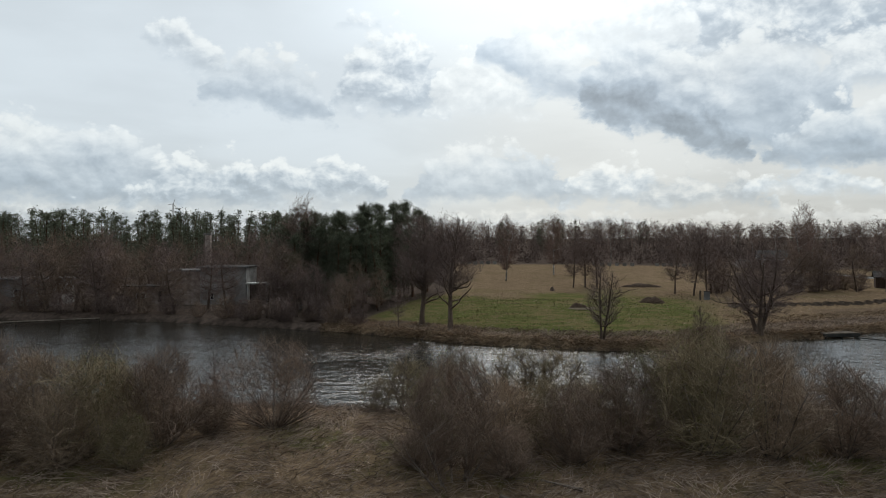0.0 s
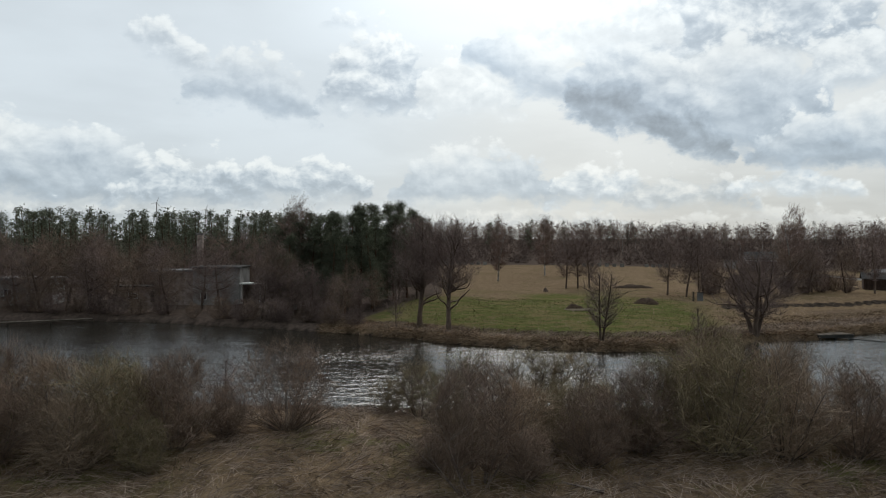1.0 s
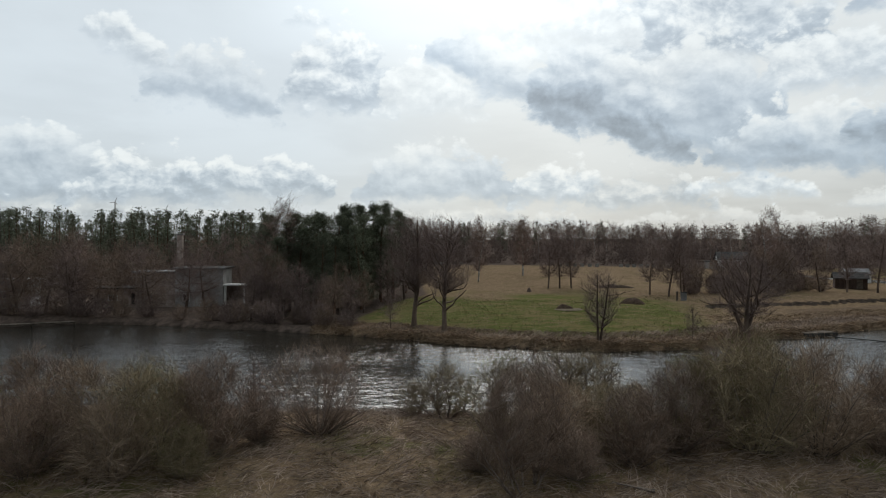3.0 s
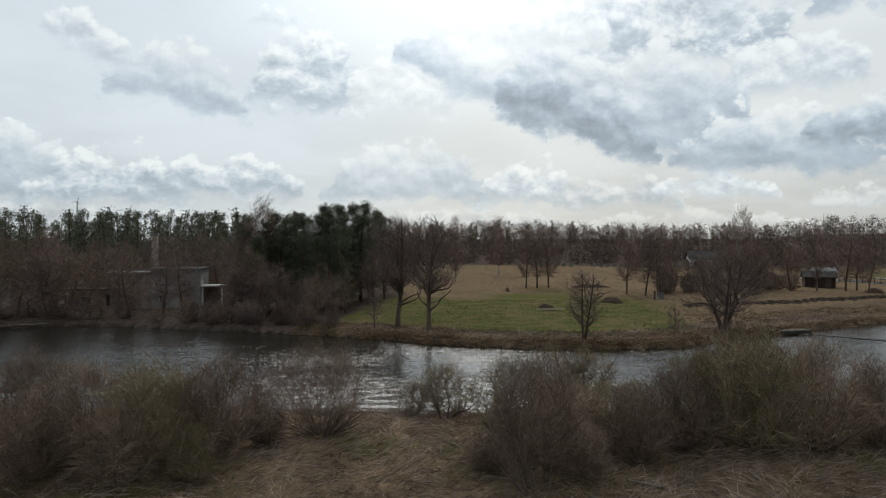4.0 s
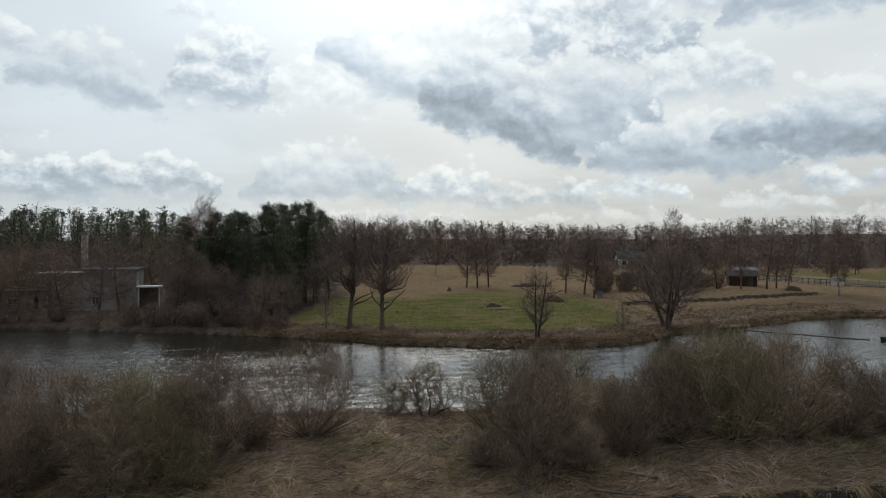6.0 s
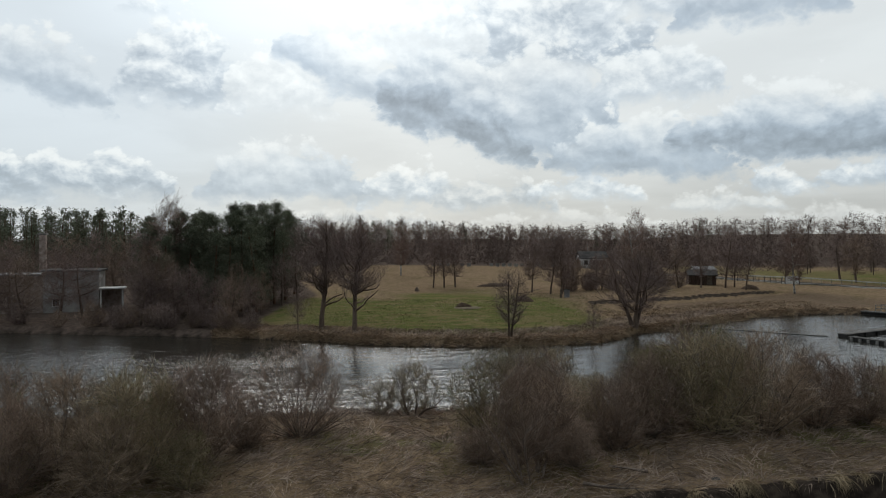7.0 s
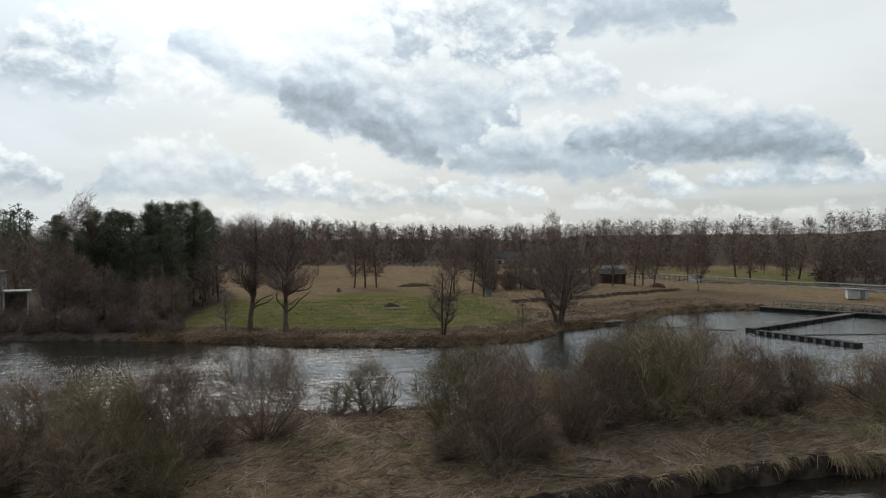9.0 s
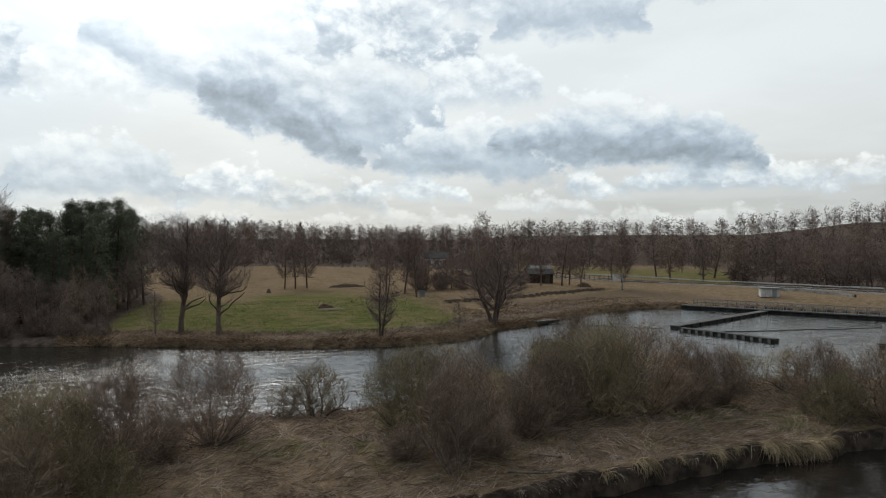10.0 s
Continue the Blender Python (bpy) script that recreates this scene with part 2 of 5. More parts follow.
M_GROUND = surface("ground", ground_build)
M_RIVER = surface("river_water", water_build(0.19, (0.022, 0.021, 0.017), 0.06))
M_CHANNEL = surface("channel_water", water_build(0.08, (0.016, 0.013, 0.011), 0.06))
M_BARK = grainy("bark", (0.075, 0.056, 0.047), (0.193, 0.150, 0.121), 2.0, 22.0, stretch=(1, 1, 0.3), bump=0.8, depth=0.03)
M_STEM = grainy("shrub_bark", (0.092, 0.074, 0.064), (0.302, 0.251, 0.210), 3.0, 26.0, stretch=(1, 1, 0.35), bump=0.6)
M_BIRCH = grainy("birch_bark", (0.10, 0.09, 0.08), (0.55, 0.53, 0.49), 1.4, 9.0, stretch=(0.6, 0.6, 1.6), bump=0.3, spread=0.2)
M_PINEBARK = grainy("pine_bark", (0.06, 0.038, 0.028), (0.17, 0.095, 0.06), 2.0, 18.0, stretch=(1, 1, 0.4), bump=0.8)
M_TWIG = island_toned("twigs", [(0.230, 0.173, 0.127), (0.319, 0.244, 0.177), (0.399, 0.309, 0.227)])
M_REDTWIG = island_toned("red_brown_twigs", [(0.177, 0.130, 0.099), (0.242, 0.179, 0.139), (0.309, 0.234, 0.183)])
M_WOODTWIG = island_toned("dark_wood_twigs", [(0.163, 0.123, 0.111), (0.222, 0.169, 0.152), (0.289, 0.221, 0.198)])
# close tones for the far woods: the haze of distance put into the colour
M_FARTWIG = island_toned("far_twigs", [(0.145, 0.108, 0.094), (0.17, 0.127, 0.110), (0.195, 0.147, 0.128)])
M_OLIVETWIG = island_toned("olive_twigs", [(0.196, 0.158, 0.101), (0.276, 0.225, 0.144), (0.351, 0.287, 0.186)])
M_BIRCHTWIG = island_toned("birch_twigs", [(0.138, 0.096, 0.082), (0.230, 0.161, 0.138), (0.344, 0.265, 0.219)])
M_BUD = island_toned("buds", [(0.10, 0.11, 0.04), (0.15, 0.155, 0.06), (0.16, 0.14, 0.075)])
M_NEEDLE = island_toned("pine_needles", [(0.082, 0.092, 0.066), (0.122, 0.136, 0.094), (0.165, 0.18, 0.125)])
M_DRY = island_toned("dry_grass", [(0.132, 0.099, 0.080), (0.302, 0.231, 0.186), (0.450, 0.356, 0.285), (0.239, 0.187, 0.139)])
M_PALE = island_toned("pale_reed", [(0.21, 0.158, 0.098), (0.38, 0.295, 0.185), (0.5, 0.395, 0.26)])
M_REED = island_toned("brown_reed", [(0.16, 0.115, 0.08), (0.28, 0.2, 0.135), (0.38, 0.285, 0.19)])
M_GRASS = island_toned("green_grass", [(0.075, 0.088, 0.028), (0.12, 0.132, 0.045), (0.165, 0.145, 0.07)])
M_CONCRETE = grainy("concrete", (0.15, 0.145, 0.135), (0.34, 0.33, 0.31), 0.8, 14.0, bump=0.3, spread=0.15)
M_DARKSLAB = grainy("dark_concrete", (0.07, 0.068, 0.064), (0.17, 0.165, 0.155), 0.9, 12.0, bump=0.4, spread=0.1)
M_WETWALL = grainy("wet_dark_concrete", (0.028, 0.028, 0.027), (0.075, 0.073, 0.068), 0.9, 12.0, rough=0.6, bump=0.5, spread=0.15)
M_PLASTER = grainy("grey_plaster", (0.24, 0.232, 0.225), (0.47, 0.46, 0.445), 0.5, 9.0, bump=0.2, spread=0.1)
M_WHITE = grainy("white_paint", (0.55, 0.55, 0.54), (0.80, 0.80, 0.79), 0.9, 12.0, rough=0.6, bump=0.15, spread=0.1)
M_BRICK = grainy("pale_brick", (0.182, 0.137, 0.117), (0.468, 0.403, 0.364), 1.4, 9.0, bump=0.4, spread=0.3)
M_ROOF = grainy("roofing_felt", (0.04, 0.038, 0.038), (0.10, 0.095, 0.09), 0.9, 14.0, bump=0.3, spread=0.1)
M_TINROOF = grainy("tin_roof", (0.14, 0.142, 0.145), (0.30, 0.304, 0.31), 0.6, 8.0, rough=0.45, bump=0.1, spread=0.1)
M_WOOD = grainy("weathered_wood", (0.07, 0.058, 0.048), (0.20, 0.17, 0.14), 1.5, 20.0, stretch=(1, 1, 4), bump=0.4)
M_METAL = grainy("dark_metal", (0.02, 0.02, 0.022), (0.05, 0.05, 0.052), 3.0, 20.0, rough=0.5, bump=0.1)
M_RAIL = grainy("galvanised_rail", (0.18, 0.18, 0.175), (0.34, 0.34, 0.33), 2.0, 16.0, rough=0.6, bump=0.1)
M_GRAVEL = grainy("road_gravel", (0.05, 0.042, 0.034), (0.10, 0.085, 0.07), 1.2, 20.0, bump=0.5)
M_KERB = grainy("pale_kerbstone", (0.42, 0.415, 0.40), (0.66, 0.65, 0.63), 0.9, 12.0, bump=0.3, spread=0.1)
M_BRUSH = grainy("brushwood", (0.06, 0.043, 0.032), (0.14, 0.1, 0.074), 4.0, 26.0, bump=1.0, depth=0.12)
M_DARKWOOD = grainy("dark_stained_wood", (0.045, 0.032, 0.027), (0.105, 0.075, 0.06), 1.5, 18.0, stretch=(4, 4, 1), bump=0.4)
M_GLASS = surface("window_glass", lambda g, p: (g.put(p.inputs["Base Color"], (0.02, 0.022, 0.025, 1)), g.put(p.inputs["Roughness"], 0.08)))
M_SAND = grainy("bare_sand", (0.11, 0.09, 0.06), (0.21, 0.17, 0.12), 1.0, 14.0, bump=0.5)

# ---- mesh helpers ----
def mesh_of(name, verts, faces, material, smooth=True):
    """A mesh from arrays: verts (n, 3); faces, a list of index arrays (m, 3) or (m, 4)."""
    me = bpy.data.meshes.new(name)
    verts = np.asarray(verts, dtype=np.float32)
    faces = [np.asarray(f, dtype=np.int32) for f in faces if len(f)]
    me.vertices.add(len(verts))
    me.vertices.foreach_set("co", verts.ravel())
    loops = np.concatenate([f.ravel() for f in faces])
    sizes = np.concatenate([np.full(len(f), f.shape[1], dtype=np.int32) for f in faces])
    me.loops.add(len(loops))
    me.loops.foreach_set("vertex_index", loops)
    me.polygons.add(len(sizes))
    starts = np.zeros(len(sizes), dtype=np.int32)
    starts[1:] = np.cumsum(sizes)[:-1]
    me.polygons.foreach_set("loop_start", starts)
    me.polygons.foreach_set("loop_total", sizes)
    me.polygons.foreach_set("use_smooth", np.full(len(sizes), smooth))
    me.materials.append(material)
    me.update(calc_edges=True)
    return me


def part(name, mesh, parent=None, label=""):
    ob = new(name, mesh)
    if parent is not None:
        ob.parent = parent
    return tagged(ob, label)


def boxes(name, rows, material, bevel=0.0, parent=None, label="", turn=0.0, at=(0, 0, 0)):
    """One mesh of boxes: rows of (x, y, z, sx, sy, sz), the middle of each and its size."""
    bm = bmesh.new()
    for x, y, z, sx, sy, sz in rows:
        bmesh.ops.create_cube(bm, size=1.0, matrix=Matrix.Translation((x, y, z)) @ Matrix.Diagonal((sx, sy, sz, 1)))
    if bevel:
        bmesh.ops.bevel(bm, geom=list(bm.edges), offset=bevel, segments=1, affect="EDGES")
    bm.transform(Matrix.Translation(at) @ Matrix.Rotation(radians(turn), 4, "Z"))
    me = bpy.data.meshes.new(name)
    bm.to_mesh(me)
    bm.free()
    me.materials.append(material)
    return part(name, me, parent, label)


def empty(name, x, y, z, turn=0.0, scale=1.0):
    ob = new(name)
    ob.empty_display_size = 0.3
    ob.matrix_basis = pose(x, y, z, 0, 0, turn) @ Matrix.Scale(scale, 4)
    return ob


def lump(x, y, size, seed=0):
    """Smooth value noise over the plan, about -1 to 1."""
    x, y = np.asarray(x, float) / size, np.asarray(y, float) / size
    i, j = np.floor(x).astype(np.int64), np.floor(y).astype(np.int64)
    u, v = x - i, y - j
    u, v = u * u * (3 - 2 * u), v * v * (3 - 2 * v)

    def h(a, b):
        k = (a * 374761393 + b * 668265263 + seed * 974711) & 0x7FFFFFFF
        k = ((k ^ (k >> 13)) * 1274126177) & 0x7FFFFFFF
        return (k ^ (k >> 16)) % 65536 / 32768.0 - 1.0

    return (h(i, j) * (1 - u) + h(i + 1, j) * u) * (1 - v) + (h(i, j + 1) * (1 - u) + h(i + 1, j + 1) * u) * v


# ---- the lie of the land ----
WATER_Z, CHANNEL_Z = 0.0, -0.72


def channel_edge(x):
    """The dyke's eroded edge to the lower channel."""
    base = np.interp(x, [-90, -30, -11, -6, 3, 8, 11.5, 17, 24, 40, 70, 140], [34, 28.4, 26.6, 26.0, 25.8, 25.9, 25.6, 25.4, 24.5, 21, 15, 4])
    return base + 0.35 * lump(x, 0 * x, 2.1, 3) + 0.2 * lump(x, 0 * x, 0.8, 4)


def dyke_edge(x):
    """The dyke's grassy edge to the river."""
    base = np.interp(x, [-90, -30, -8, -2, 8, 20, 32, 50, 80, 140], [52, 46.5, 43.9, 42.9, 42, 40.2, 37, 31, 22, 6])
    return base + 0.35 * lump(x, 0 * x, 2.5, 5)


def far_edge(x):
    """The far shore."""
    base = np.interp(x, [-220, -90, -56, -46, -35, -23, -12, -4.5, 3.7, 9, 15.3, 20, 26, 31, 36, 41.5, 50, 62, 72, 78, 84, 90, 110, 300],
                     [118, 104, 97.5, 97.6, 94.8, 89.4, 84.6, 79.7, 74, 71.8, 69.2, 69.8, 70.8, 74.6, 77.6, 79, 84.5, 90.2, 91.0, 89.0, 89.5, 82, 40, -60])
    return base + 0.4 * lump(x, 0 * x, 3.0, 6) + 0.2 * lump(x, 0 * x, 1.1, 7)


def step(a, lo, hi):
    t = np.clip((a - lo) / (hi - lo), 0, 1)
    return t * t * (3 - 2 * t)


def land(x, y):
    """The height of the ground at x, y."""
    x, y = np.asarray(x, float), np.asarray(y, float)
    n, s, f = channel_edge(x), dyke_edge(x), far_edge(x)
    bumps = 0.10 * lump(x, y, 1.7, 11) + 0.12 * lump(x, y, 5.0, 12) + 0.09 * lump(x, y, 0.8, 13)
    dyke = -1.9 + 2.05 * step(y, n - 0.1, n + 0.4) + 0.58 * step(y, n + 0.6, n + 7) - 0.5 * step(y, s - 3.0, s) - 1.6 * step(y, s, s + 2.5)
    dyke = dyke + bumps * step(y, n, n + 1) * (1 - 0.6 * step(y, s - 1, s))
    back = y - f
    left = step(-x, 2.0, 16.0)
    rise = 0.75 * step(back, 0.0, 1.1) + (1.45 - 1.2 * left) * step(back, 1.0, 26) + 0.6 * step(y, 110, 150) * (1 - left)
    east = step(x, 60, 95)
    rise = rise - 0.7 * east * step(back, 2, 20) * (1 - step(y, 110, 150))
    level = step(x / np.maximum(y, 1.0), 0.5, 0.8)
    rise = rise + (2.2 * step(y, 150, 205) + 3.6 * step(y, 205, 290) * (1 - 0.4 * left)) * (1 - 0.9 * level)
    dist = np.hypot(x, y)
    rise = rise + 5.0 * step(dist, 400, 900) + (3.6 + 9.0 * level + 2.0 * lump(x, y, 40.0, 15) + 1.3 * lump(x, y, 15.0, 16)) * step(dist, 285 - 15 * level, 385) + 6.0 * step(dist, 220, 420) * step(x / np.maximum(y, 1.0), 1.05, 1.7)
    # an old ditch edge across the brown meadow
    line = 98.0 + (x - 34.8) * 0.375 + 0.35 * lump(x, 0 * x, 5.0, 21)
    rise = rise - 0.45 * step(y, line + 0.2, line - 0.5) * step(x, 36, 40) * (1 - step(x, 84, 88)) * (1 - step(y, line - 4, line - 16))
    far = -1.6 + 1.6 * step(back, -3.0, 0.05) + rise + (0.6 * bumps + 0.15 * lump(x, y, 14.0, 14)) * step(back, 0.0, 2.0)
    mid = 0.5 * (s + f)
    z = np.where(y < mid, dyke, far)
    # behind the camera the near bank of the channel
    return np.where(y < -10, -1.9 + 3.2 * step(-y, 14, 22), z)


def spread_axis(lo, hi, fine, reach):
    mid = list(np.arange(lo, hi + fine / 2, fine))
    a, b, d = [], [], fine
    left, right = lo, hi
    while right < reach:
        d *= 1.16
        left, right = left - d, right + d
        a.append(left), b.append(right)
    return np.array(a[::-1] + mid + b)


def make_ground():
    xs = np.unique(np.concatenate([spread_axis(-60, 100, 0.9, 3500), np.arange(-14, 32, 0.45)]))
    ys = np.concatenate([-spread_axis(0, 1, 8, 3500)[::-1][:1], np.array([-900, -300, -120, -60, -30, -20, -12, -5, 2, 10, 16]), np.arange(20, 47, 0.33),
                         np.arange(48, 66, 2.0), np.arange(66, 124, 0.8)])
    tail, d = 124.0, 1.0
    more = []
    while tail < 3500:
        more.append(tail)
        tail, d = tail + d, d * 1.1
    ys = np.unique(np.concatenate([ys, more]))
    gx, gy = np.meshgrid(xs, ys)
    z = land(gx, gy)
    nx, ny = len(xs), len(ys)
    k = np.arange(nx * ny).reshape(ny, nx)
    quads = np.stack([k[:-1, :-1], k[:-1, 1:], k[1:, 1:], k[1:, :-1]], -1).reshape(-1, 4)
    me = mesh_of("ground", np.stack([gx, gy, z], -1).reshape(-1, 3), [quads], M_GROUND)
    x, y = gx.ravel(), gy.ravel()
    back = y - far_edge(x)
    # red: living grass, green: leaf litter under the wood, blue: bare mud
    meadow = step(back, 2.5, 6.0) * (1 - step(y, 98, 138)) * step(x, -14, -5) * (1 - step(x, 26, 42))
    meadow = meadow * (0.75 + 0.4 * lump(x, y, 9.0, 31)) + 0.3 * step(y, 60, 70) * (1 - step(y, 150, 200)) * (0.5 + 0.5 * lump(x, y, 16.0, 32))
    dyke = step(y, channel_edge(x) + 1, channel_edge(x) + 3) * (1 - step(y, dyke_edge(x) - 3, dyke_edge(x)))
    meadow = meadow + dyke * 0.55 * step(lump(x, y, 3.4, 33) + 0.5 * lump(x, y, 1.2, 34), 0.1, 0.7)
    wood_line = np.minimum(-12 + (y - 84) * 0.40, 1.5)
    wood = step(y, 70, 80) * step(wood_line - x, -1.5, 3.0) + step(np.hypot(x, y) - 76 * step(x / np.maximum(y, 1.0), 0.5, 0.8), 188, 212) + step(x, 118, 128) * step(y, 60, 70) * step(x / np.maximum(y, 1.0), 1.0, 1.15)
    wood = wood + 0.47 * step(x, 42, 52) * (1 - step(x, 88, 102)) * step(back, 0.5, 3.0) * (1 - step(y, 94.0 + (x - 34.8) * 0.375, 97.0 + (x - 34.8) * 0.375))
    meadow = meadow + 0.45 * step(x + 0.35 * y, 156, 166) * (1 - step(np.hypot(x, y), 240, 262))
    rim = channel_edge(x) + 0.75 + 0.25 * lump(x, 0 * x, 1.3, 35)
    mud = np.where(y < 60, 1 - step(y, rim - 0.1, rim + 0.35), step(0.16 - z.ravel(), 0.0, 0.2))
    ditch = 98.0 + (x - 34.8) * 0.375 + 0.35 * lump(x, 0 * x, 5.0, 21)
    mud = mud + (1 - step(np.abs(y - ditch + 0.15), 0.35, 0.8)) * step(x, 36, 40) * (1 - step(x, 84, 88)) * (0.85 + 0.25 * lump(x, y, 3.0, 22))
    col = np.stack([np.clip(meadow, 0, 1), np.clip(wood, 0, 1), np.clip(mud, 0, 1), np.ones_like(x)], -1).astype(np.float32)
    att = me.color_attributes.new("zone", "FLOAT_COLOR", "POINT")
    att.data.foreach_set("color", col.ravel())
    tagged(new("ground", me), "dead spring grassland with a green meadow and muddy banks", "ground", kind="structure")


def sheet(name, x0, x1, y_lo, y_hi, z, material, label):
    xs = np.linspace(x0, x1, 160)
    lo, hi = y_lo(xs), y_hi(xs)
    v = np.concatenate([np.stack([xs, lo, np.full_like(xs, z)], -1), np.stack([xs, hi, np.full_like(xs, z)], -1)])
    i = np.arange(159)
    me = mesh_of(name, v, [np.stack([i, i + 1, i + 161, i + 160], -1)], material, False)
    return tagged(new(name, me), label, "water", kind="structure")


make_ground()
sheet("water", -400, 300, lambda x: 0.5 * (channel_edge(x) + dyke_edge(x)), lambda x: far_edge(x) + 6, WATER_Z, M_RIVER, "dark rippled river water reflecting a bright cloudy sky")
sheet("water_channel", -400, 300, lambda x: np.full_like(x, -30.0), lambda x: 0.5 * (channel_edge(x) + dyke_edge(x)), CHANNEL_Z, M_CHANNEL, "dark brown water of the channel below the dyke")

# ---- growing trees and shrubs ----
def unit(v):
    return v / np.maximum(np.linalg.norm(v, axis=-1, keepdims=True), 1e-9)


def run_on(rng, start, way, length, n, up, wiggle):
    """Polylines from start (b, 3) along way; up: the pull to the sky at each step (minus: droop)."""
    out = [start]
    d = unit(way)
    for _ in range(n - 1):
        d = d + wiggle * rng.normal(size=d.shape)
        d[:, 2] += up
        d = unit(d)
        out.append(out[-1] + d * (length / (n - 1))[:, None])
    return np.stack(out, 1)


def branch(rng, P, R, k, t0, t1, angle, ratio, n, up, wiggle, rr, r_min, tip=0.55, crown=False):
    """k side shoots on each polyline P (b, n, 3) with radii R (b, n)."""
    b, n0, _ = P.shape
    plen = np.linalg.norm(np.diff(P, axis=1), axis=2).sum(1)
    t = (np.linspace(t0, t1, k, endpoint=False)[None, :] + rng.uniform(0, (t1 - t0) / k, (b, k))).clip(0, 0.999)
    f = t * (n0 - 1)
    i = np.minimum(f.astype(int), n0 - 2)
    w = (f - i)[..., None]
    q = np.arange(b)[:, None]
    pos = P[q, i] * (1 - w) + P[q, i + 1] * w
    tan = unit(P[q, i + 1] - P[q, i])
    rad = R[q, i] * (1 - w[..., 0]) + R[q, i + 1] * w[..., 0]
    side = rng.normal(size=tan.shape)
    side = unit(side - (side * tan).sum(-1, keepdims=True) * tan)
    a = np.radians(rng.uniform(angle[0], angle[1], (b, k)))[..., None]
    d = np.cos(a) * tan + np.sin(a) * side
    length = plen[:, None] * ratio * rng.uniform(0.65, 1.25, (b, k)) * (1.0 - tip * (t - t0) / max(t1 - t0, 1e-6))
    if crown:
        s = (t - t0) / (t1 - t0)
        length = length * (0.55 + 0.75 * np.sin(np.pi * (0.12 + 0.80 * s)))
    C = run_on(rng, pos.reshape(-1, 3), d.reshape(-1, 3), length.reshape(-1), n, up, wiggle)
    r0 = np.maximum(rad.reshape(-1) * rr, r_min)
    return C, r0[:, None] * np.linspace(1.0, 0.35, n)[None, :]


def tubes(P, R, sides):
    """Verts and quads of round shoots along the polylines."""
    b, n, _ = P.shape
    tan = unit(np.gradient(P, axis=1))
    ref = np.where(np.abs(tan[..., 2:3]) > 0.9, np.array([1.0, 0.1, 0]), np.array([0, 0.1, 1.0]))
    u = unit(np.cross(tan, ref))
    v = np.cross(tan, u)
    a = np.arange(sides) * 2 * np.pi / sides
    ring = P[:, :, None] + R[:, :, None, None] * (np.cos(a)[None, None, :, None] * u[:, :, None] + np.sin(a)[None, None, :, None] * v[:, :, None])
    k = np.arange(b * n * sides).reshape(b, n, sides)
    nxt = np.roll(k, -1, axis=2)
    quads = np.stack([k[:, :-1], nxt[:, :-1], nxt[:, 1:], k[:, 1:]], -1).reshape(-1, 4)
    return ring.reshape(-1, 3), quads


def cones(P, R):
    """Verts and triangles of straight fine twigs, from the first to the last point of each polyline."""
    a, b = P[:, 0], P[:, -1]
    tan = unit(b - a)
    u = unit(np.cross(tan, np.where(np.abs(tan[:, 2:3]) > 0.9, np.array([1.0, 0.1, 0]), np.array([0, 0.1, 1.0]))))
    w = np.cross(tan, u)
    r = R[:, :1]
    ring = [a + r * (math.cos(t) * u + math.sin(t) * w) for t in (0.0, 2.0944, 4.1888)]
    v = np.stack(ring + [b], 1).reshape(-1, 3)
    k = np.arange(len(a))[:, None] * 4
    return v, np.concatenate([k + np.array([[0, 1, 3]]), k + np.array([[1, 2, 3]]), k + np.array([[2, 0, 3]])])


def spikes(rng, base, way, length, width):
    """Needles: one slender triangle each."""
    way = unit(way)
    side = unit(np.cross(way, rng.normal(size=way.shape)))
    v = np.stack([base - side * width[:, None] / 2, base + side * width[:, None] / 2, base + way * length[:, None]], 1).reshape(-1, 3)
    return v, np.arange(len(base) * 3).reshape(-1, 3)


def blades(rng, base, way, length, width, droop, n=3):
    """Bent, tapering leaves of grass: verts and faces (quads, then a tip)."""
    m = len(base)
    P = run_on(rng, base, way, length, n, -droop, 0.12)
    tan = unit(np.gradient(P, axis=1))
    side = unit(np.cross(tan, rng.normal(size=(m, 1, 3))))
    w = width[:, None, None] * np.linspace(1.0, 0.25, n)[None, :, None]
    k = np.arange(m * n * 2).reshape(m, n, 2)
    quads = np.stack([k[:, :-1, 0], k[:, :-1, 1], k[:, 1:, 1], k[:, 1:, 0]], -1).reshape(-1, 4)
    v = np.stack([P - side * w / 2, P + side * w / 2], 2).reshape(-1, 3)
    return v, quads


def joined(sets):
    """Several (verts, faces) as one: verts and a list of face arrays by their corners."""
    vs, fs, k = [], {}, 0
    for v, f in sets:
        vs.append(v)
        for one in (f if isinstance(f, list) else [f]):
            fs.setdefault(one.shape[1], []).append(one + k)
        k += len(v)
    return np.concatenate(vs), [np.concatenate(f) for f in fs.values()]


def stem_line(rng, height, radius, n, lean=0.03, flare=1.25, way=None, start=None):
    way = np.array([[rng.normal() * lean, rng.normal() * lean, 1.0]]) if way is None else way
    start = np.zeros((len(way), 3)) if start is None else start
    P = run_on(rng, start, way, np.full(len(way), height), n, 0.06, 0.05)
    taper = np.linspace(1, 0.10, n) ** 0.7
    taper[0] *= flare
    return P, np.full((len(way), 1), radius) * taper[None]


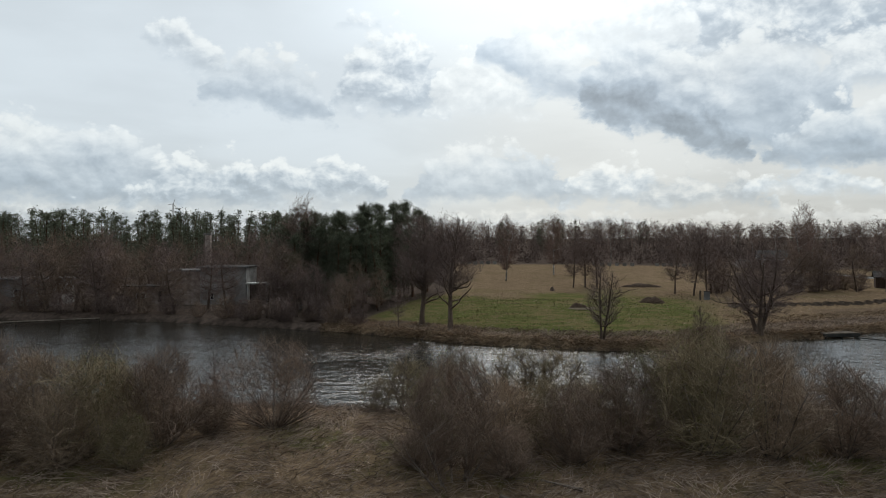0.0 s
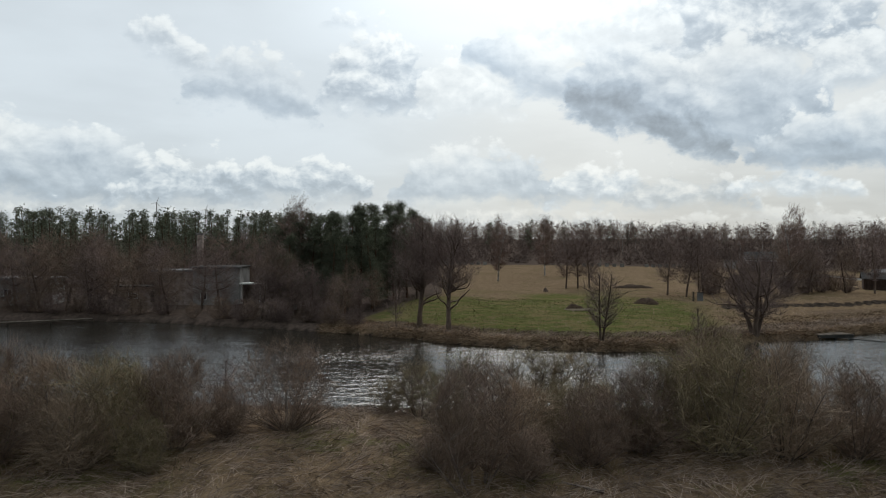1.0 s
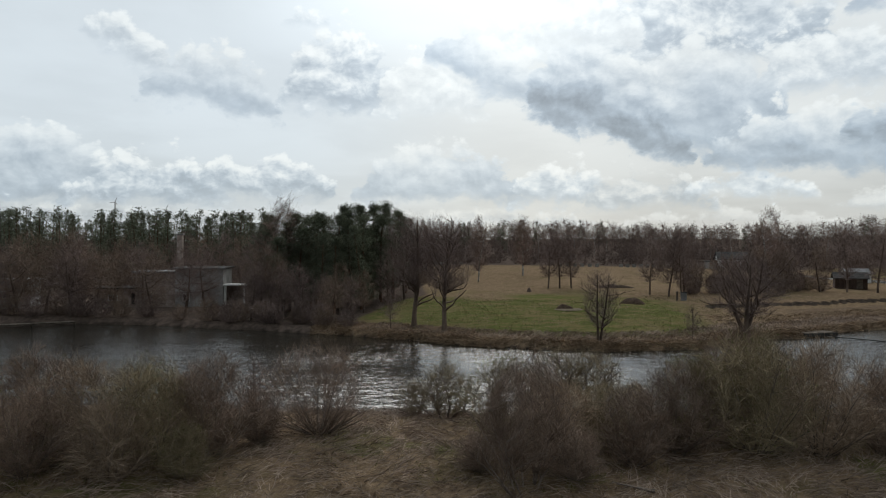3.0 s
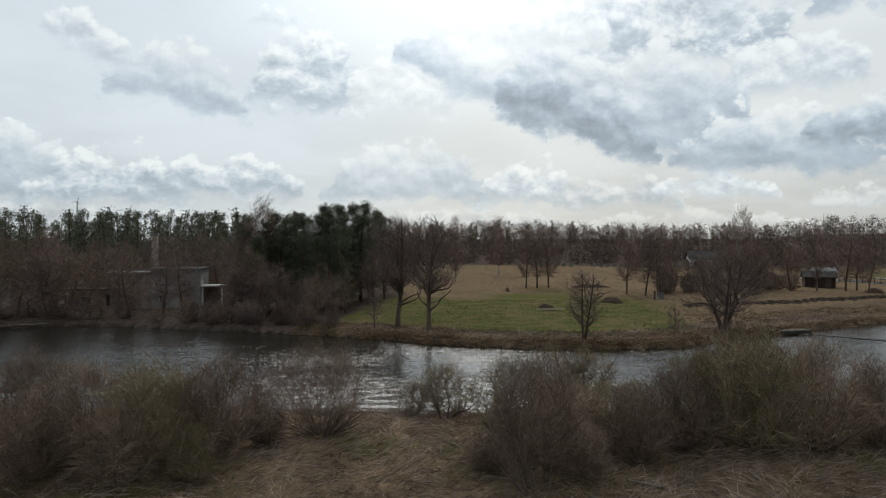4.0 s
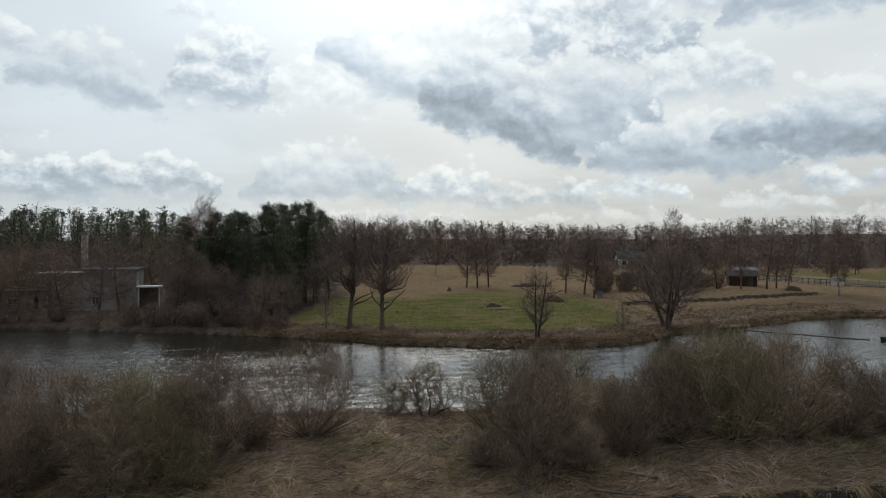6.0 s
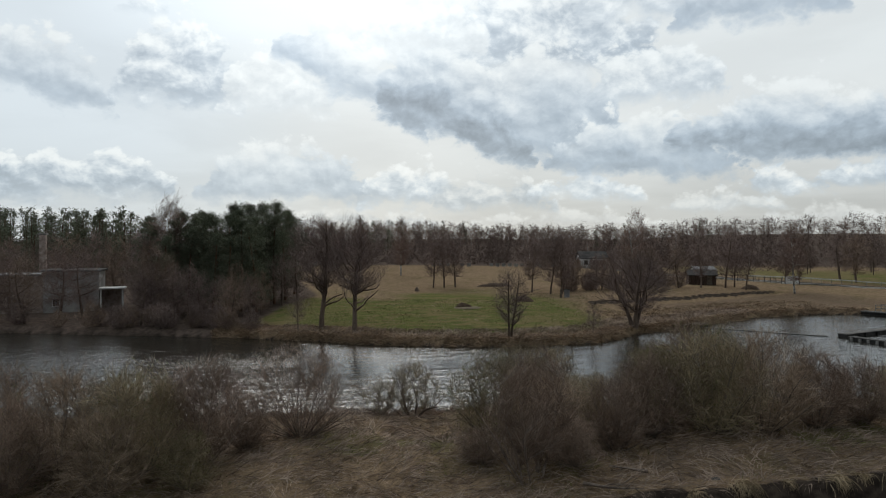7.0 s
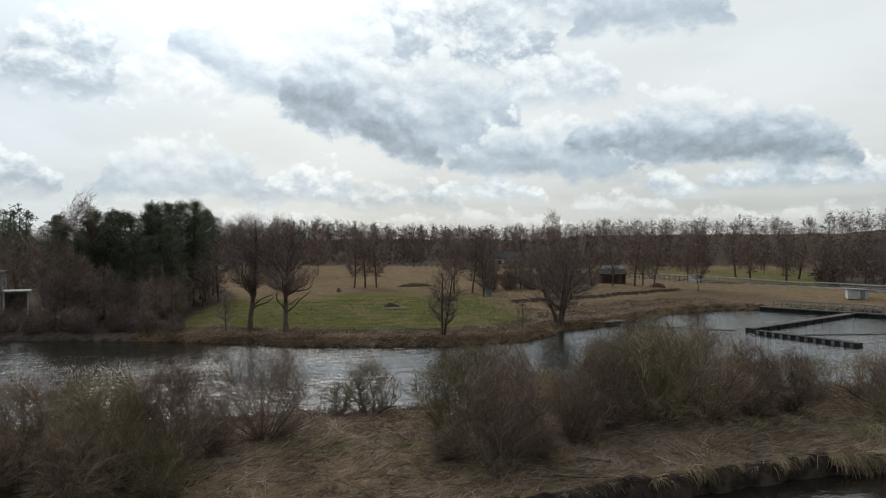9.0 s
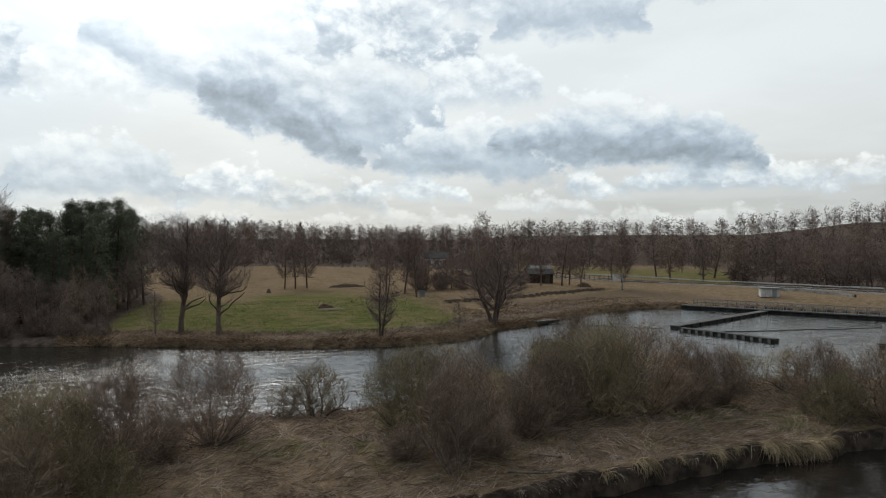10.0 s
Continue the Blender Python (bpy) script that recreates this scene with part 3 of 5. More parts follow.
def crown_points(rng, count, height, low, width, belly=0.45, hollow=0.55):
    """Points all through a crown of uneven outline, between low and height (shares of the height), widest at belly."""
    h = rng.uniform(0, 1, count * 3)
    a = rng.uniform(0, 2 * np.pi, count * 3)
    bulge = np.where(h < belly, np.sqrt(np.maximum(1 - ((belly - h) / belly) ** 2, 0.02)) * 0.75 + 0.25, np.sqrt(np.maximum(1 - ((h - belly) / (1.0 - belly)) ** 2, 0.015)))
    keep_it = rng.random(count * 3) < bulge
    h, a, bulge = h[keep_it][:count], a[keep_it][:count], bulge[keep_it][:count]
    seed = int(rng.integers(1000))
    uneven = 0.80 + 0.30 * lump(np.cos(a) * 2.2 + h * 3, np.sin(a) * 2.2 + h * 2, 1.0, seed) + 0.2 * lump(np.cos(a) * 5 + h * 7, np.sin(a) * 5, 1.0, seed + 1)
    r = 0.5 * width * bulge * uneven * rng.uniform(0, 1, len(h)) ** (1 - hollow)
    top = 0.94 + 0.12 * lump(np.cos(a) * 3, np.sin(a) * 3, 1.0, seed + 2)
    return np.stack([r * np.cos(a), r * np.sin(a), height * (low + (1 - low) * h * top)], -1)


def reach_out(rng, nodes, radii, targets, n, foot, share=0.6, bend=0.12, r_min=0.01, want=0.0):
    """Shoots that leave the wood at a near node below or inside each target and run out to it."""
    rn, rt = np.linalg.norm(nodes - foot, axis=1), np.linalg.norm(targets - foot, axis=1)
    best = []
    for k in range(0, len(targets), 1000):
        t = targets[k:k + 1000]
        dist = np.sqrt(np.maximum((t ** 2).sum(1)[:, None] + (nodes ** 2).sum(1)[None] - 2 * t @ nodes.T, 0))
        cost = dist + 1.2 * np.maximum(0, rn[None] - rt[k:k + 1000, None] + 0.45 * dist) + 1.5 * np.maximum(0, want - dist)
        best.append(cost.argmin(1))
    best = np.concatenate(best)
    a, b = nodes[best], targets
    s = np.linspace(0, 1, n)[None, :, None]
    length = np.linalg.norm(b - a, axis=1)[:, None, None]
    off = rng.normal(size=(len(a), 1, 3)) * 0.5 + np.array([0, 0, -0.6])
    P = a[:, None] * (1 - s) + b[:, None] * s + off * length * bend * (s * (1 - s) * 2)
    R = np.maximum(radii[best] * share, r_min)[:, None] * np.linspace(1, 0.4, n)[None]
    return P, R


def nodes_of(*pairs):
    return np.concatenate([p.reshape(-1, 3) for p, r in pairs]), np.concatenate([r.reshape(-1) for p, r in pairs])


def bare_tree(rng, height=12.0, width=7.0, low=0.2, radius=0.22, limbs=22, boughs=110, twigs=700, sprigs=2, twig=0.014, forks=1, part_way=0.3, belly=0.42, sides=8, droop=0.02, spread=(35, 70), hollow=0.5, haze=None, crook=0.13, reach=0.6):
    """A leafless broad-leaved tree: wood (trunk and limbs) and crown (boughs and twigs all through it)."""
    if forks > 1:
        a = rng.uniform(0, 6.28) + np.arange(forks) * 6.28 / forks + rng.uniform(-0.4, 0.4, forks)
        way = np.stack([np.cos(a) * part_way, np.sin(a) * part_way, np.ones(forks)], -1)
        P, R = stem_line(rng, height * 0.9, radius, 9, way=way, start=np.stack([np.cos(a) * 0.15, np.sin(a) * 0.15, np.zeros(forks)], -1))
        limbs = max(6, limbs // forks)
    else:
        P, R = stem_line(rng, height * 0.94, radius, 10)
    P[:, 0, 2] -= 0.25
    foot = np.array([0, 0, height * low * 0.5])
    B1, R1 = branch(rng, P, R, limbs, max(low, 0.06), 0.95, spread, reach * width / height, 7, 0.10, crook, 0.5, twig * 1.6, tip=0.45, crown=True)
    q, r = nodes_of((P[:, 2:], R[:, 2:] * 0.5), (B1, R1))
    low = low if haze is None else haze
    B2, R2 = reach_out(rng, q, r, crown_points(rng, boughs, height, low, width * 0.9, belly, hollow), 4, foot, 0.6, 0.16, twig * 1.3)
    q, r = nodes_of((q, r), (B2[:, 1:], R2[:, 1:]))
    B3, R3 = reach_out(rng, q, r, crown_points(rng, twigs, height, low, width, belly, hollow), 2, foot, 0.6, 0.0, twig, height * 0.11)
    B3[:, -1, 2] += droop * np.linalg.norm(B3[:, -1] - B3[:, 0], axis=1)
    sets = [tubes(B2, R2, 3), slivers(rng, B3, np.minimum(R3, twig * 1.5))]
    if sprigs:
        B4, R4 = branch(rng, B3, np.minimum(R3, twig * 1.5), sprigs, 0.15, 0.9, (14, 42), 0.75, 2, droop, 0.15, 0.7, twig * 0.75, tip=0.2)
        sets.append(slivers(rng, B4, R4))
    return joined([tubes(P, R, sides), tubes(B1, R1, 4 if sides > 5 else 3)]), joined(sets)


def slivers(rng, P, R):
    """The finest sprigs: one slender blade of wood each."""
    way = P[:, -1] - P[:, 0]
    return spikes(rng, P[:, 0], way, np.linalg.norm(way, axis=1), R[:, 0] * 2.6)


def spread_tree(rng, height=12.0, width=8.0, low=0.2, radius=0.2, limbs=14, boughs=60, twigs=560, sprigs=3, twig=0.024, sides=6, belly=0.5, hollow=0.5, fork=0.62, far_off=False):
    """A round-headed leafless tree: a trunk that parts into arching limbs, and a fine haze of twigs through the whole crown."""
    P, R = stem_line(rng, height * fork, radius, 7, 0.06)
    R = radius * np.linspace(1.15, 0.42, 7)[None]
    P[:, 0, 2] -= 0.25
    foot = np.array([0, 0, height * low * 0.3])
    q, r = nodes_of((P[:, 2:], R[:, 2:] * 0.8))
    L, S = reach_out(rng, q, r, crown_points(rng, limbs, height, max(low, 0.25), width * 0.72, belly, 0.9), 5, foot, 0.6, 0.24, twig * 1.8)
    q, r = nodes_of((P[:, 3:], R[:, 3:] * 0.5), (L[:, 1:], S[:, 1:]))
    B2, R2 = reach_out(rng, q, r, crown_points(rng, boughs, height, low, width * 0.9, belly, hollow), 3, foot, 0.6, 0.16, twig * 1.3)
    q, r = nodes_of((q, r), (B2[:, 1:], R2[:, 1:]))
    B3, R3 = reach_out(rng, q, r, crown_points(rng, twigs, height, low, width, belly, hollow), 2, foot, 0.6, 0.0, twig, height * 0.10)
    R3 = np.minimum(R3, twig * 1.3)
    B4, R4 = branch(rng, B3, R3, sprigs, 0.15, 0.9, (14, 45), 0.8, 2, 0.03, 0.15, 0.7, twig * 0.75, tip=0.2)
    if far_off:
        crown = joined([cones(B2, R2), slivers(rng, B3, R3), slivers(rng, B4, R4)])
    else:
        crown = joined([tubes(B2, R2, 3), slivers(rng, B3, R3), slivers(rng, B4, R4)])
    return joined([tubes(P, R, sides), tubes(L, S, 3)]), crown


def shrub(rng, height=4.4, width=5.0, stems=18, boughs=120, twigs=900, sprigs=3, twig=0.012, buds=0.0, base=0.35, lean=62, stout=1.0, hollow=0.6, straight=0.07, sides=5, low=0.03):
    """A leafless shrub: stems fan from one foot into a rounded, uneven dome of twigs."""
    a = rng.uniform(0, 6.28, stems)
    tilt = np.arccos(1 - rng.uniform(0.0, 1.0, stems) * (1 - math.cos(radians(lean))))
    reach = 1.0 / np.sqrt((np.sin(tilt) / (width / 2)) ** 2 + (np.cos(tilt) / height) ** 2)
    way = np.stack([np.cos(a) * np.sin(tilt), np.sin(a) * np.sin(tilt), np.cos(tilt)], -1)
    start = np.stack([np.cos(a), np.sin(a), np.zeros(stems)], -1) * base * rng.uniform(0.2, 1.0, (stems, 1))
    start[:, 2] = -0.15
    P = run_on(rng, start, way, reach * rng.uniform(0.75, 0.95, stems), 7, 0.02, straight)
    R = stout * rng.uniform(0.02, 0.042, stems)[:, None] * np.linspace(1, 0.3, 7)[None]
    foot = np.array([0, 0, -0.3])
    q, r = nodes_of((P[:, 1:], R[:, 1:]))
    B1, R1 = reach_out(rng, q, r, crown_points(rng, boughs, height, low + 0.02, width * 0.94, 0.4, hollow), 3, foot, 0.6, 0.14, twig * 1.2)
    q, r = nodes_of((q, r), (B1[:, 1:], R1[:, 1:]))
    B2, R2 = reach_out(rng, q, r, crown_points(rng, twigs, height, low, width, 0.4, hollow), 2, foot, 0.6, 0.0, twig, height * 0.2)
    R2 = np.minimum(R2, twig * 1.4)
    B3, R3 = branch(rng, B2, R2, sprigs, 0.15, 0.9, (12, 38), 0.7, 2, 0.05, 0.15, 0.75, twig * 0.72, tip=0.1)
    wood = joined([tubes(P, R, sides), tubes(B1, R1, 3)])
    twigs = joined([slivers(rng, B2, R2), slivers(rng, B3, R3)])
    leaf = None
    if buds:
        tips = np.concatenate([B3[:, -1], B2[:, -1]])
        tips = np.repeat(tips[rng.random(len(tips)) < buds], 2, axis=0)
        leaf = spikes(rng, tips, rng.normal(size=tips.shape), rng.uniform(0.05, 0.1, len(tips)), rng.uniform(0.03, 0.05, len(tips)))
    return wood, twigs, leaf


def pine(rng, height=15.0, width=5.6, low=0.2, radius=0.2, limbs=30, tufts=900, needles=5, blade=0.5, wide=0.08, near=True, taper=0.5):
    """A pine: a straight stem, boughs in uneven whorls, and sprays of needles along their outer parts."""
    P, R = stem_line(rng, height * 0.97, radius, 8, 0.012)
    P[:, 0, 2] -= 0.25
    B1, R1 = branch(rng, P, R, limbs, low, 0.985, (58, 88), 0.52 * width / height, 4, 0.10, 0.12, 0.3, 0.02, tip=taper)
    size = np.linalg.norm(B1[:, -1] - B1[:, 0], axis=1)
    own = rng.choice(len(B1), tufts, p=size / size.sum())
    t = rng.uniform(0.3, 1.0, tufts) * 3
    i = np.minimum(t.astype(int), 2)
    f = (t - i)[:, None]
    pts = B1[own, i] * (1 - f) + B1[own, i + 1] * f + rng.normal(size=(tufts, 3)) * width * (0.05, 0.05, 0.035)
    crest = P[0, -1] - np.array([0, 0, 1.0]) * rng.uniform(0, 0.09, (tufts // 12, 1)) * height
    pts = np.concatenate([pts, crest + rng.normal(size=crest.shape) * width * 0.04])
    sets = [tubes(P, R, 6 if near else 3)]
    if near:
        sets.append(tubes(B1, R1, 3))
    pos = np.repeat(pts, needles, axis=0) + rng.normal(size=(len(pts) * needles, 3)) * blade * (0.7, 0.7, 0.4)
    way = rng.normal(size=pos.shape)
    way[:, 2] = way[:, 2] * 0.4 + 0.35
    way[:, :2] += unit(pos[:, :2]) * 0.5
    return joined(sets), joined([spikes(rng, pos, way, rng.uniform(0.6, 1.3, len(pos)) * blade, rng.uniform(0.7, 1.3, len(pos)) * wide)])


KINDS = {}


def keep(kind, name, wood, crown, m_wood, m_crown, leaf=None, m_leaf=None, crown_name="crown"):
    KINDS[kind] = [name, mesh_of(name + "_wood", wood[0], wood[1], m_wood), mesh_of(name + "_" + crown_name, crown[0], crown[1], m_crown),
                   mesh_of(name + "_buds", leaf[0], [leaf[1]], m_leaf, False) if leaf else None]


def plant(kind, x, y, label, scale=1.0, turn=None, category="tree", group="", tall=1.0, sink=0.0):
    name, wood, crown, leaf = KINDS[kind]
    top = new(name)
    turn = random.uniform(0, 360) if turn is None else turn
    top.matrix_basis = pose(x, y, float(land(x, y)) - sink, 0, 0, turn) @ Matrix.Diagonal((scale, scale, scale * tall, 1))
    part("trunk", wood, top)
    part("crown", crown, top)
    if leaf:
        part("foliage", leaf, top, "small yellow-green opening buds")
    return tagged(top, label, category, group)

# ---- plant stocks ----
stock = np.random.default_rng(7)
for i in range(4):
    w, c, l = shrub(stock, 4.5, 5.4, 20, 130, 1250, 5, 0.0085, hollow=0.5, buds=(0.0, 0.10, 0.0, 0.03)[i])
    keep(f"shrub{i}", "shrub", w, c, M_STEM, (M_TWIG, M_OLIVETWIG, M_REDTWIG, M_REDTWIG)[i], l, M_BUD)
w, c, l = shrub(stock, 4.8, 6.2, 46, 240, 1300, 3, 0.0075, base=0.2, lean=74, hollow=0.72, straight=0.04, low=0.12)
keep("fan", "shrub", w, c, M_STEM, M_REDTWIG)
w, c, l = shrub(stock, 4.2, 5.0, 18, 110, 1000, 4, 0.0085, buds=0.35, hollow=0.55)
keep("budding", "shrub", w, c, M_STEM, M_OLIVETWIG, l, M_BUD)
w, c, l = shrub(stock, 3.5, 4.2, 9, 100, 800, 3, 0.0075, buds=0.04, stout=2.0, lean=60, straight=0.16, low=0.15)
keep("thorn", "shrub", w, c, M_BARK, M_OLIVETWIG, l, M_BUD)
w, c, l = shrub(stock, 5.8, 5.0, 13, 140, 1150, 4, 0.009, base=0.8, stout=1.4, lean=45, low=0.2)
keep("thicket", "shrub", w, c, M_STEM, M_REDTWIG)
for i in range(2):
    w, c, l = shrub(stock, 4.0, 5.6, 12, 50, 620, 4, 0.015, sides=3)
    keep(f"scrub{i}", "shrub", w, c, M_BARK, (M_WOODTWIG, M_REDTWIG)[i])
for i in range(2):
    w, c = bare_tree(stock, 12.8, 9.0, 0.15, 0.28, 22, 190, 1700, 4, 0.009, spread=(38, 66), haze=0.36, belly=0.5, hollow=0.48, crook=0.2, reach=0.46)
    keep(f"alder{i}", "alder_tree", w, c, M_BARK, M_WOODTWIG)
for i in range(3):
    w, c = spread_tree(stock, 12.0, 8.6, 0.12, 0.22, 14, 60, 900, 4, 0.0125, belly=(0.5, 0.42, 0.56)[i], hollow=0.45)
    keep(f"wood{i}", "bare_tree", w, c, M_BARK, (M_REDTWIG, M_WOODTWIG, M_WOODTWIG)[i])
for i in range(2):
    w, c = spread_tree(stock, 12.0, 7.8, 0.18, 0.16, 12, 50, 800, 4, 0.0125, fork=0.7, hollow=0.5, belly=0.6)
    keep(f"slim{i}", "slim_tree", w, c, M_BARK, M_WOODTWIG)
w, c = bare_tree(stock, 8.8, 9.8, 0.20, 0.24, 27, 180, 2000, 4, 0.0095, forks=3, part_way=0.42, spread=(35, 75), haze=0.2, belly=0.5, hollow=0.5)
keep("willow", "willow_tree", w, c, M_BARK, M_WOODTWIG)
w, c = bare_tree(stock, 8.9, 6.0, 0.16, 0.15, 34, 120, 1100, 3, 0.008, forks=2, part_way=0.13, crook=0.18, spread=(60, 95), haze=0.2, belly=0.55, hollow=0.6)
keep("leaner", "alder_tree", w, c, M_BARK, M_WOODTWIG)
w, c = bare_tree(stock, 3.4, 2.2, 0.25, 0.05, 14, 40, 300, 3, 0.006, sides=5)
keep("sapling", "sapling", w, c, M_BARK, M_WOODTWIG)
for i in range(2):
    w, c = spread_tree(stock, 14.0, 6.2, 0.16, 0.17, 20, 90, 1100, 5, 0.011, belly=0.45, fork=0.72, hollow=0.55)
    keep(f"birch{i}", "birch_tree", w, c, M_BIRCH, M_BIRCHTWIG)
for i in range(3):
    w, c = pine(stock, 16.0, (6.6, 5.8, 6.2)[i], 0.10, 0.22, 60, 950, 12, 0.36, 0.07)
    keep(f"pine{i}", "pine_tree", w, c, M_PINEBARK, M_NEEDLE)

# ---- shrubs on the dyke ----
DYKE_SHRUBS = [
    ("fan", -8.5, 37.2, 1.0, 1.0), ("thorn", -1.9, 41.3, 1.0, 1.0), ("thorn", -3.6, 41.6, 0.62, 1.0), ("sapling", -11.9, 38.6, 1.15, 1.0),
    ("thicket", 0.4, 29.1, 0.98, 1.0), ("budding", 0.6, 35.4, 1.05, 1.0), ("shrub0", 2.4, 32.2, 0.82, 1.0), ("shrub1", 4.6, 33.4, 0.72, 1.0),
    ("shrub2", 5.6, 31.4, 0.8, 1.0), ("shrub3", 8.0, 32.6, 0.95, 1.0), ("budding", 9.6, 34.6, 1.08, 1.0), ("shrub1", 11.6, 32.4, 1.18, 1.08),
    ("shrub0", 14.4, 32.2, 1.12, 1.1), ("shrub2", 17.4, 32.0, 0.95, 1.0), ("shrub3", 20.2, 31.8, 0.82, 1.0), ("thorn", 26.9, 32.4, 0.85, 1.0),
    ("shrub1", 23.4, 33.2, 0.72, 0.9), ("shrub3", 24.6, 28.4, 0.98, 1.0), ("shrub0", 26.4, 25.6, 1.1, 1.0), ("budding", 23.6, 26.8, 0.85, 0.9),
    ("shrub2", -13.0, 34.0, 1.05, 1.0), ("shrub1", -15.4, 33.2, 1.05, 1.0), ("shrub0", -18.6, 34.0, 1.05, 1.0), ("shrub3", -22.0, 36.6, 1.05, 1.05),
    ("shrub2", -25.5, 35.4, 1.1, 1.0), ("budding", -17.0, 37.6, 0.9, 0.95), ("shrub3", -14.6, 36.8, 0.85, 0.9), ("shrub1", -29.0, 37.4, 1.1, 1.0),
    ("shrub2", 3.4, 37.8, 0.5, 1.0), ("thorn", 4.2, 40.6, 1.15, 1.0), ("thorn", 6.4, 41.0, 1.2, 1.0), ("shrub1", 7.4, 37.0, 0.6, 0.95),
    ("shrub3", 12.8, 36.2, 1.2, 1.05), ("thicket", 12.6, 39.4, 0.72, 1.0), ("shrub0", 16.4, 36.4, 0.85, 1.0), ("thorn", 19.6, 35.6, 0.85, 1.0),
    ("shrub2", 23.0, 36.4, 0.5, 0.9), ("shrub0", 30.0, 30.6, 0.55, 0.9), ("shrub1", 30.4, 26.0, 1.0, 1.0), ("shrub3", 34.5, 26.6, 1.0, 1.0),
    ("shrub2", 33.0, 21.8, 1.0, 1.0), ("shrub0", -16.5, 31.4, 0.8, 1.0), ("shrub3", -20.0, 31.8, 0.9, 1.0), ("budding", -13.4, 31.4, 0.6, 1.0), ("shrub1", -23.5, 32.6, 1.0, 1.0), ("shrub2", -11.2, 35.4, 0.62, 1.0), ("shrub2", 2.6, 29.8, 0.6, 0.8), ("shrub3", -1.2, 31.2, 0.55, 0.7),
]
SHRUB_WORDS = {
    "fan": "leafless reddish shrub fanning from one foot on dead grass", "thorn": "gnarled dark thorn bush with open twisted branches by the water",
    "budding": "brown shrub with a haze of yellow-green buds on the dyke", "thicket": "tall straggling bare bush with pale stems on the dyke",
    "sapling": "thin bare sapling beside the shrubs on the dyke", "shrub0": "dense leafless brown shrub on the grassy dyke",
    "shrub1": "dense leafless olive-brown shrub on the grassy dyke", "shrub2": "dense grey-brown bare shrub on the grassy dyke", "shrub3": "dense russet leafless shrub on the grassy dyke",
}
for kind, x, y, size, tall in DYKE_SHRUBS:
    plant(kind, x, y, SHRUB_WORDS[kind], size, category="shrub", group="shrubs along the dyke", tall=tall)

# ---- trees on the far shore ----
plant("alder0", -2.4, 83.6, "tall bare alder with a dark trunk on the river bank", 1.02, 40, group="bank trees")
plant("alder1", 0.8, 80.0, "bare spreading alder with a dark trunk on the river bank", 1.0, 10, group="bank trees")
plant("sapling", -5.0, 83.0, "thin bare sapling beside the bank alders", 1.5)
plant("leaner", 15.4, 71.2, "bare tree with crooked spreading limbs at the water's edge", 0.82, 200, group="bank trees")
plant("sapling", 25.0, 71.6, "small bare sapling on the far bank", 1.1)
plant("willow", 33.0, 77.0, "low dark bare willow with a dense twiggy crown", 1.0, 60, group="bank trees")
plant("birch0", 13.0, 152.0, "white-trunked bare birch alone in the meadow", 0.98, group="meadow birches")
plant("birch1", 25.2, 168.0, "slender white birch at the meadow's end", 1.05, group="meadow birches")
for x, y, s, k in [(23.1, 130.8, 0.92, 0), (25.4, 131.6, 0.95, 1), (27.4, 131.0, 0.9, 0), (36.8, 117.0, 0.98, 0), (38.4, 113.0, 0.95, 1), (40.3, 112.4, 0.9, 0), (42.6, 117.0, 0.95, 1)]:
    plant(f"slim{k}", x, y, "slim bare tree with a brown haze of twigs", s, group="meadow trees")
row = np.random.default_rng(11)
for x in np.arange(45.0, 70.0, 2.3):
    plant(f"wood{int(row.integers(3))}", x + row.uniform(-0.8, 0.8), 117.5 + (x - 45) * 0.2 + row.uniform(-1.5, 3.5), "low bare field tree with many stems", row.uniform(0.5, 0.72), group="field trees")
for x in np.arange(44.0, 72.0, 1.9):
    plant(f"scrub{int(row.integers(2))}", x + row.uniform(-0.8, 0.8), 118.5 + (x - 45) * 0.2 + row.uniform(-2, 4), "dark bare field thicket with many stems", row.uniform(0.75, 1.15), category="shrub", group="field thicket")
for x, y, s, k in [(73.7, 122.5, 1.0, "slim0"), (80.6, 124.5, 1.12, "slim1"), (84.2, 126.5, 0.98, "slim0"), (81.0, 119.0, 0.9, "slim1"), (86.4, 112.5, 1.02, "birch1"),
                   (118.6, 131.0, 1.0, "wood0"), (122.4, 124.2, 1.0, "wood2"), (60.5, 124.0, 1.05, "birch0"), (129, 120, 1.05, "wood0"), (131, 102, 0.9, "wood0"), (135, 110, 1.05, "wood1"),
                   (108, 140, 1.0, "slim0"), (122, 139, 1.05, "wood1"), (135, 132, 1.1, "wood0"), (140, 112, 1.1, "wood2"), (133, 96, 0.95, "wood1"), (144, 100, 1.15, "wood0"),
                   (138, 84, 0.9, "wood2"), (150, 90, 1.1, "wood1"), (134, 82, 0.8, "wood0"), (136, 92, 0.8, "wood1"), (131, 74, 0.75, "wood2"), (140, 70, 0.9, "wood0"), (137, 100, 0.9, "wood2"), (142, 106, 1.0, "wood1")]:
    plant(k, x, y, "tall bare roadside tree with a brown twig crown", s, group="roadside trees")

for x, y, s in [(79.5, 177.0, 0.75), (83.5, 178.5, 0.85), (87.5, 179.0, 0.8), (75.0, 178.0, 0.8), (70.5, 176.0, 0.7), (66.0, 178.0, 0.8), (91.5, 180.0, 0.7), (61.0, 177.0, 0.75)]:
    plant(f"scrub{int(row.integers(2))}", x, y, "bare brown hedge bush before the cottage", s, category="shrub", group="cottage hedge")

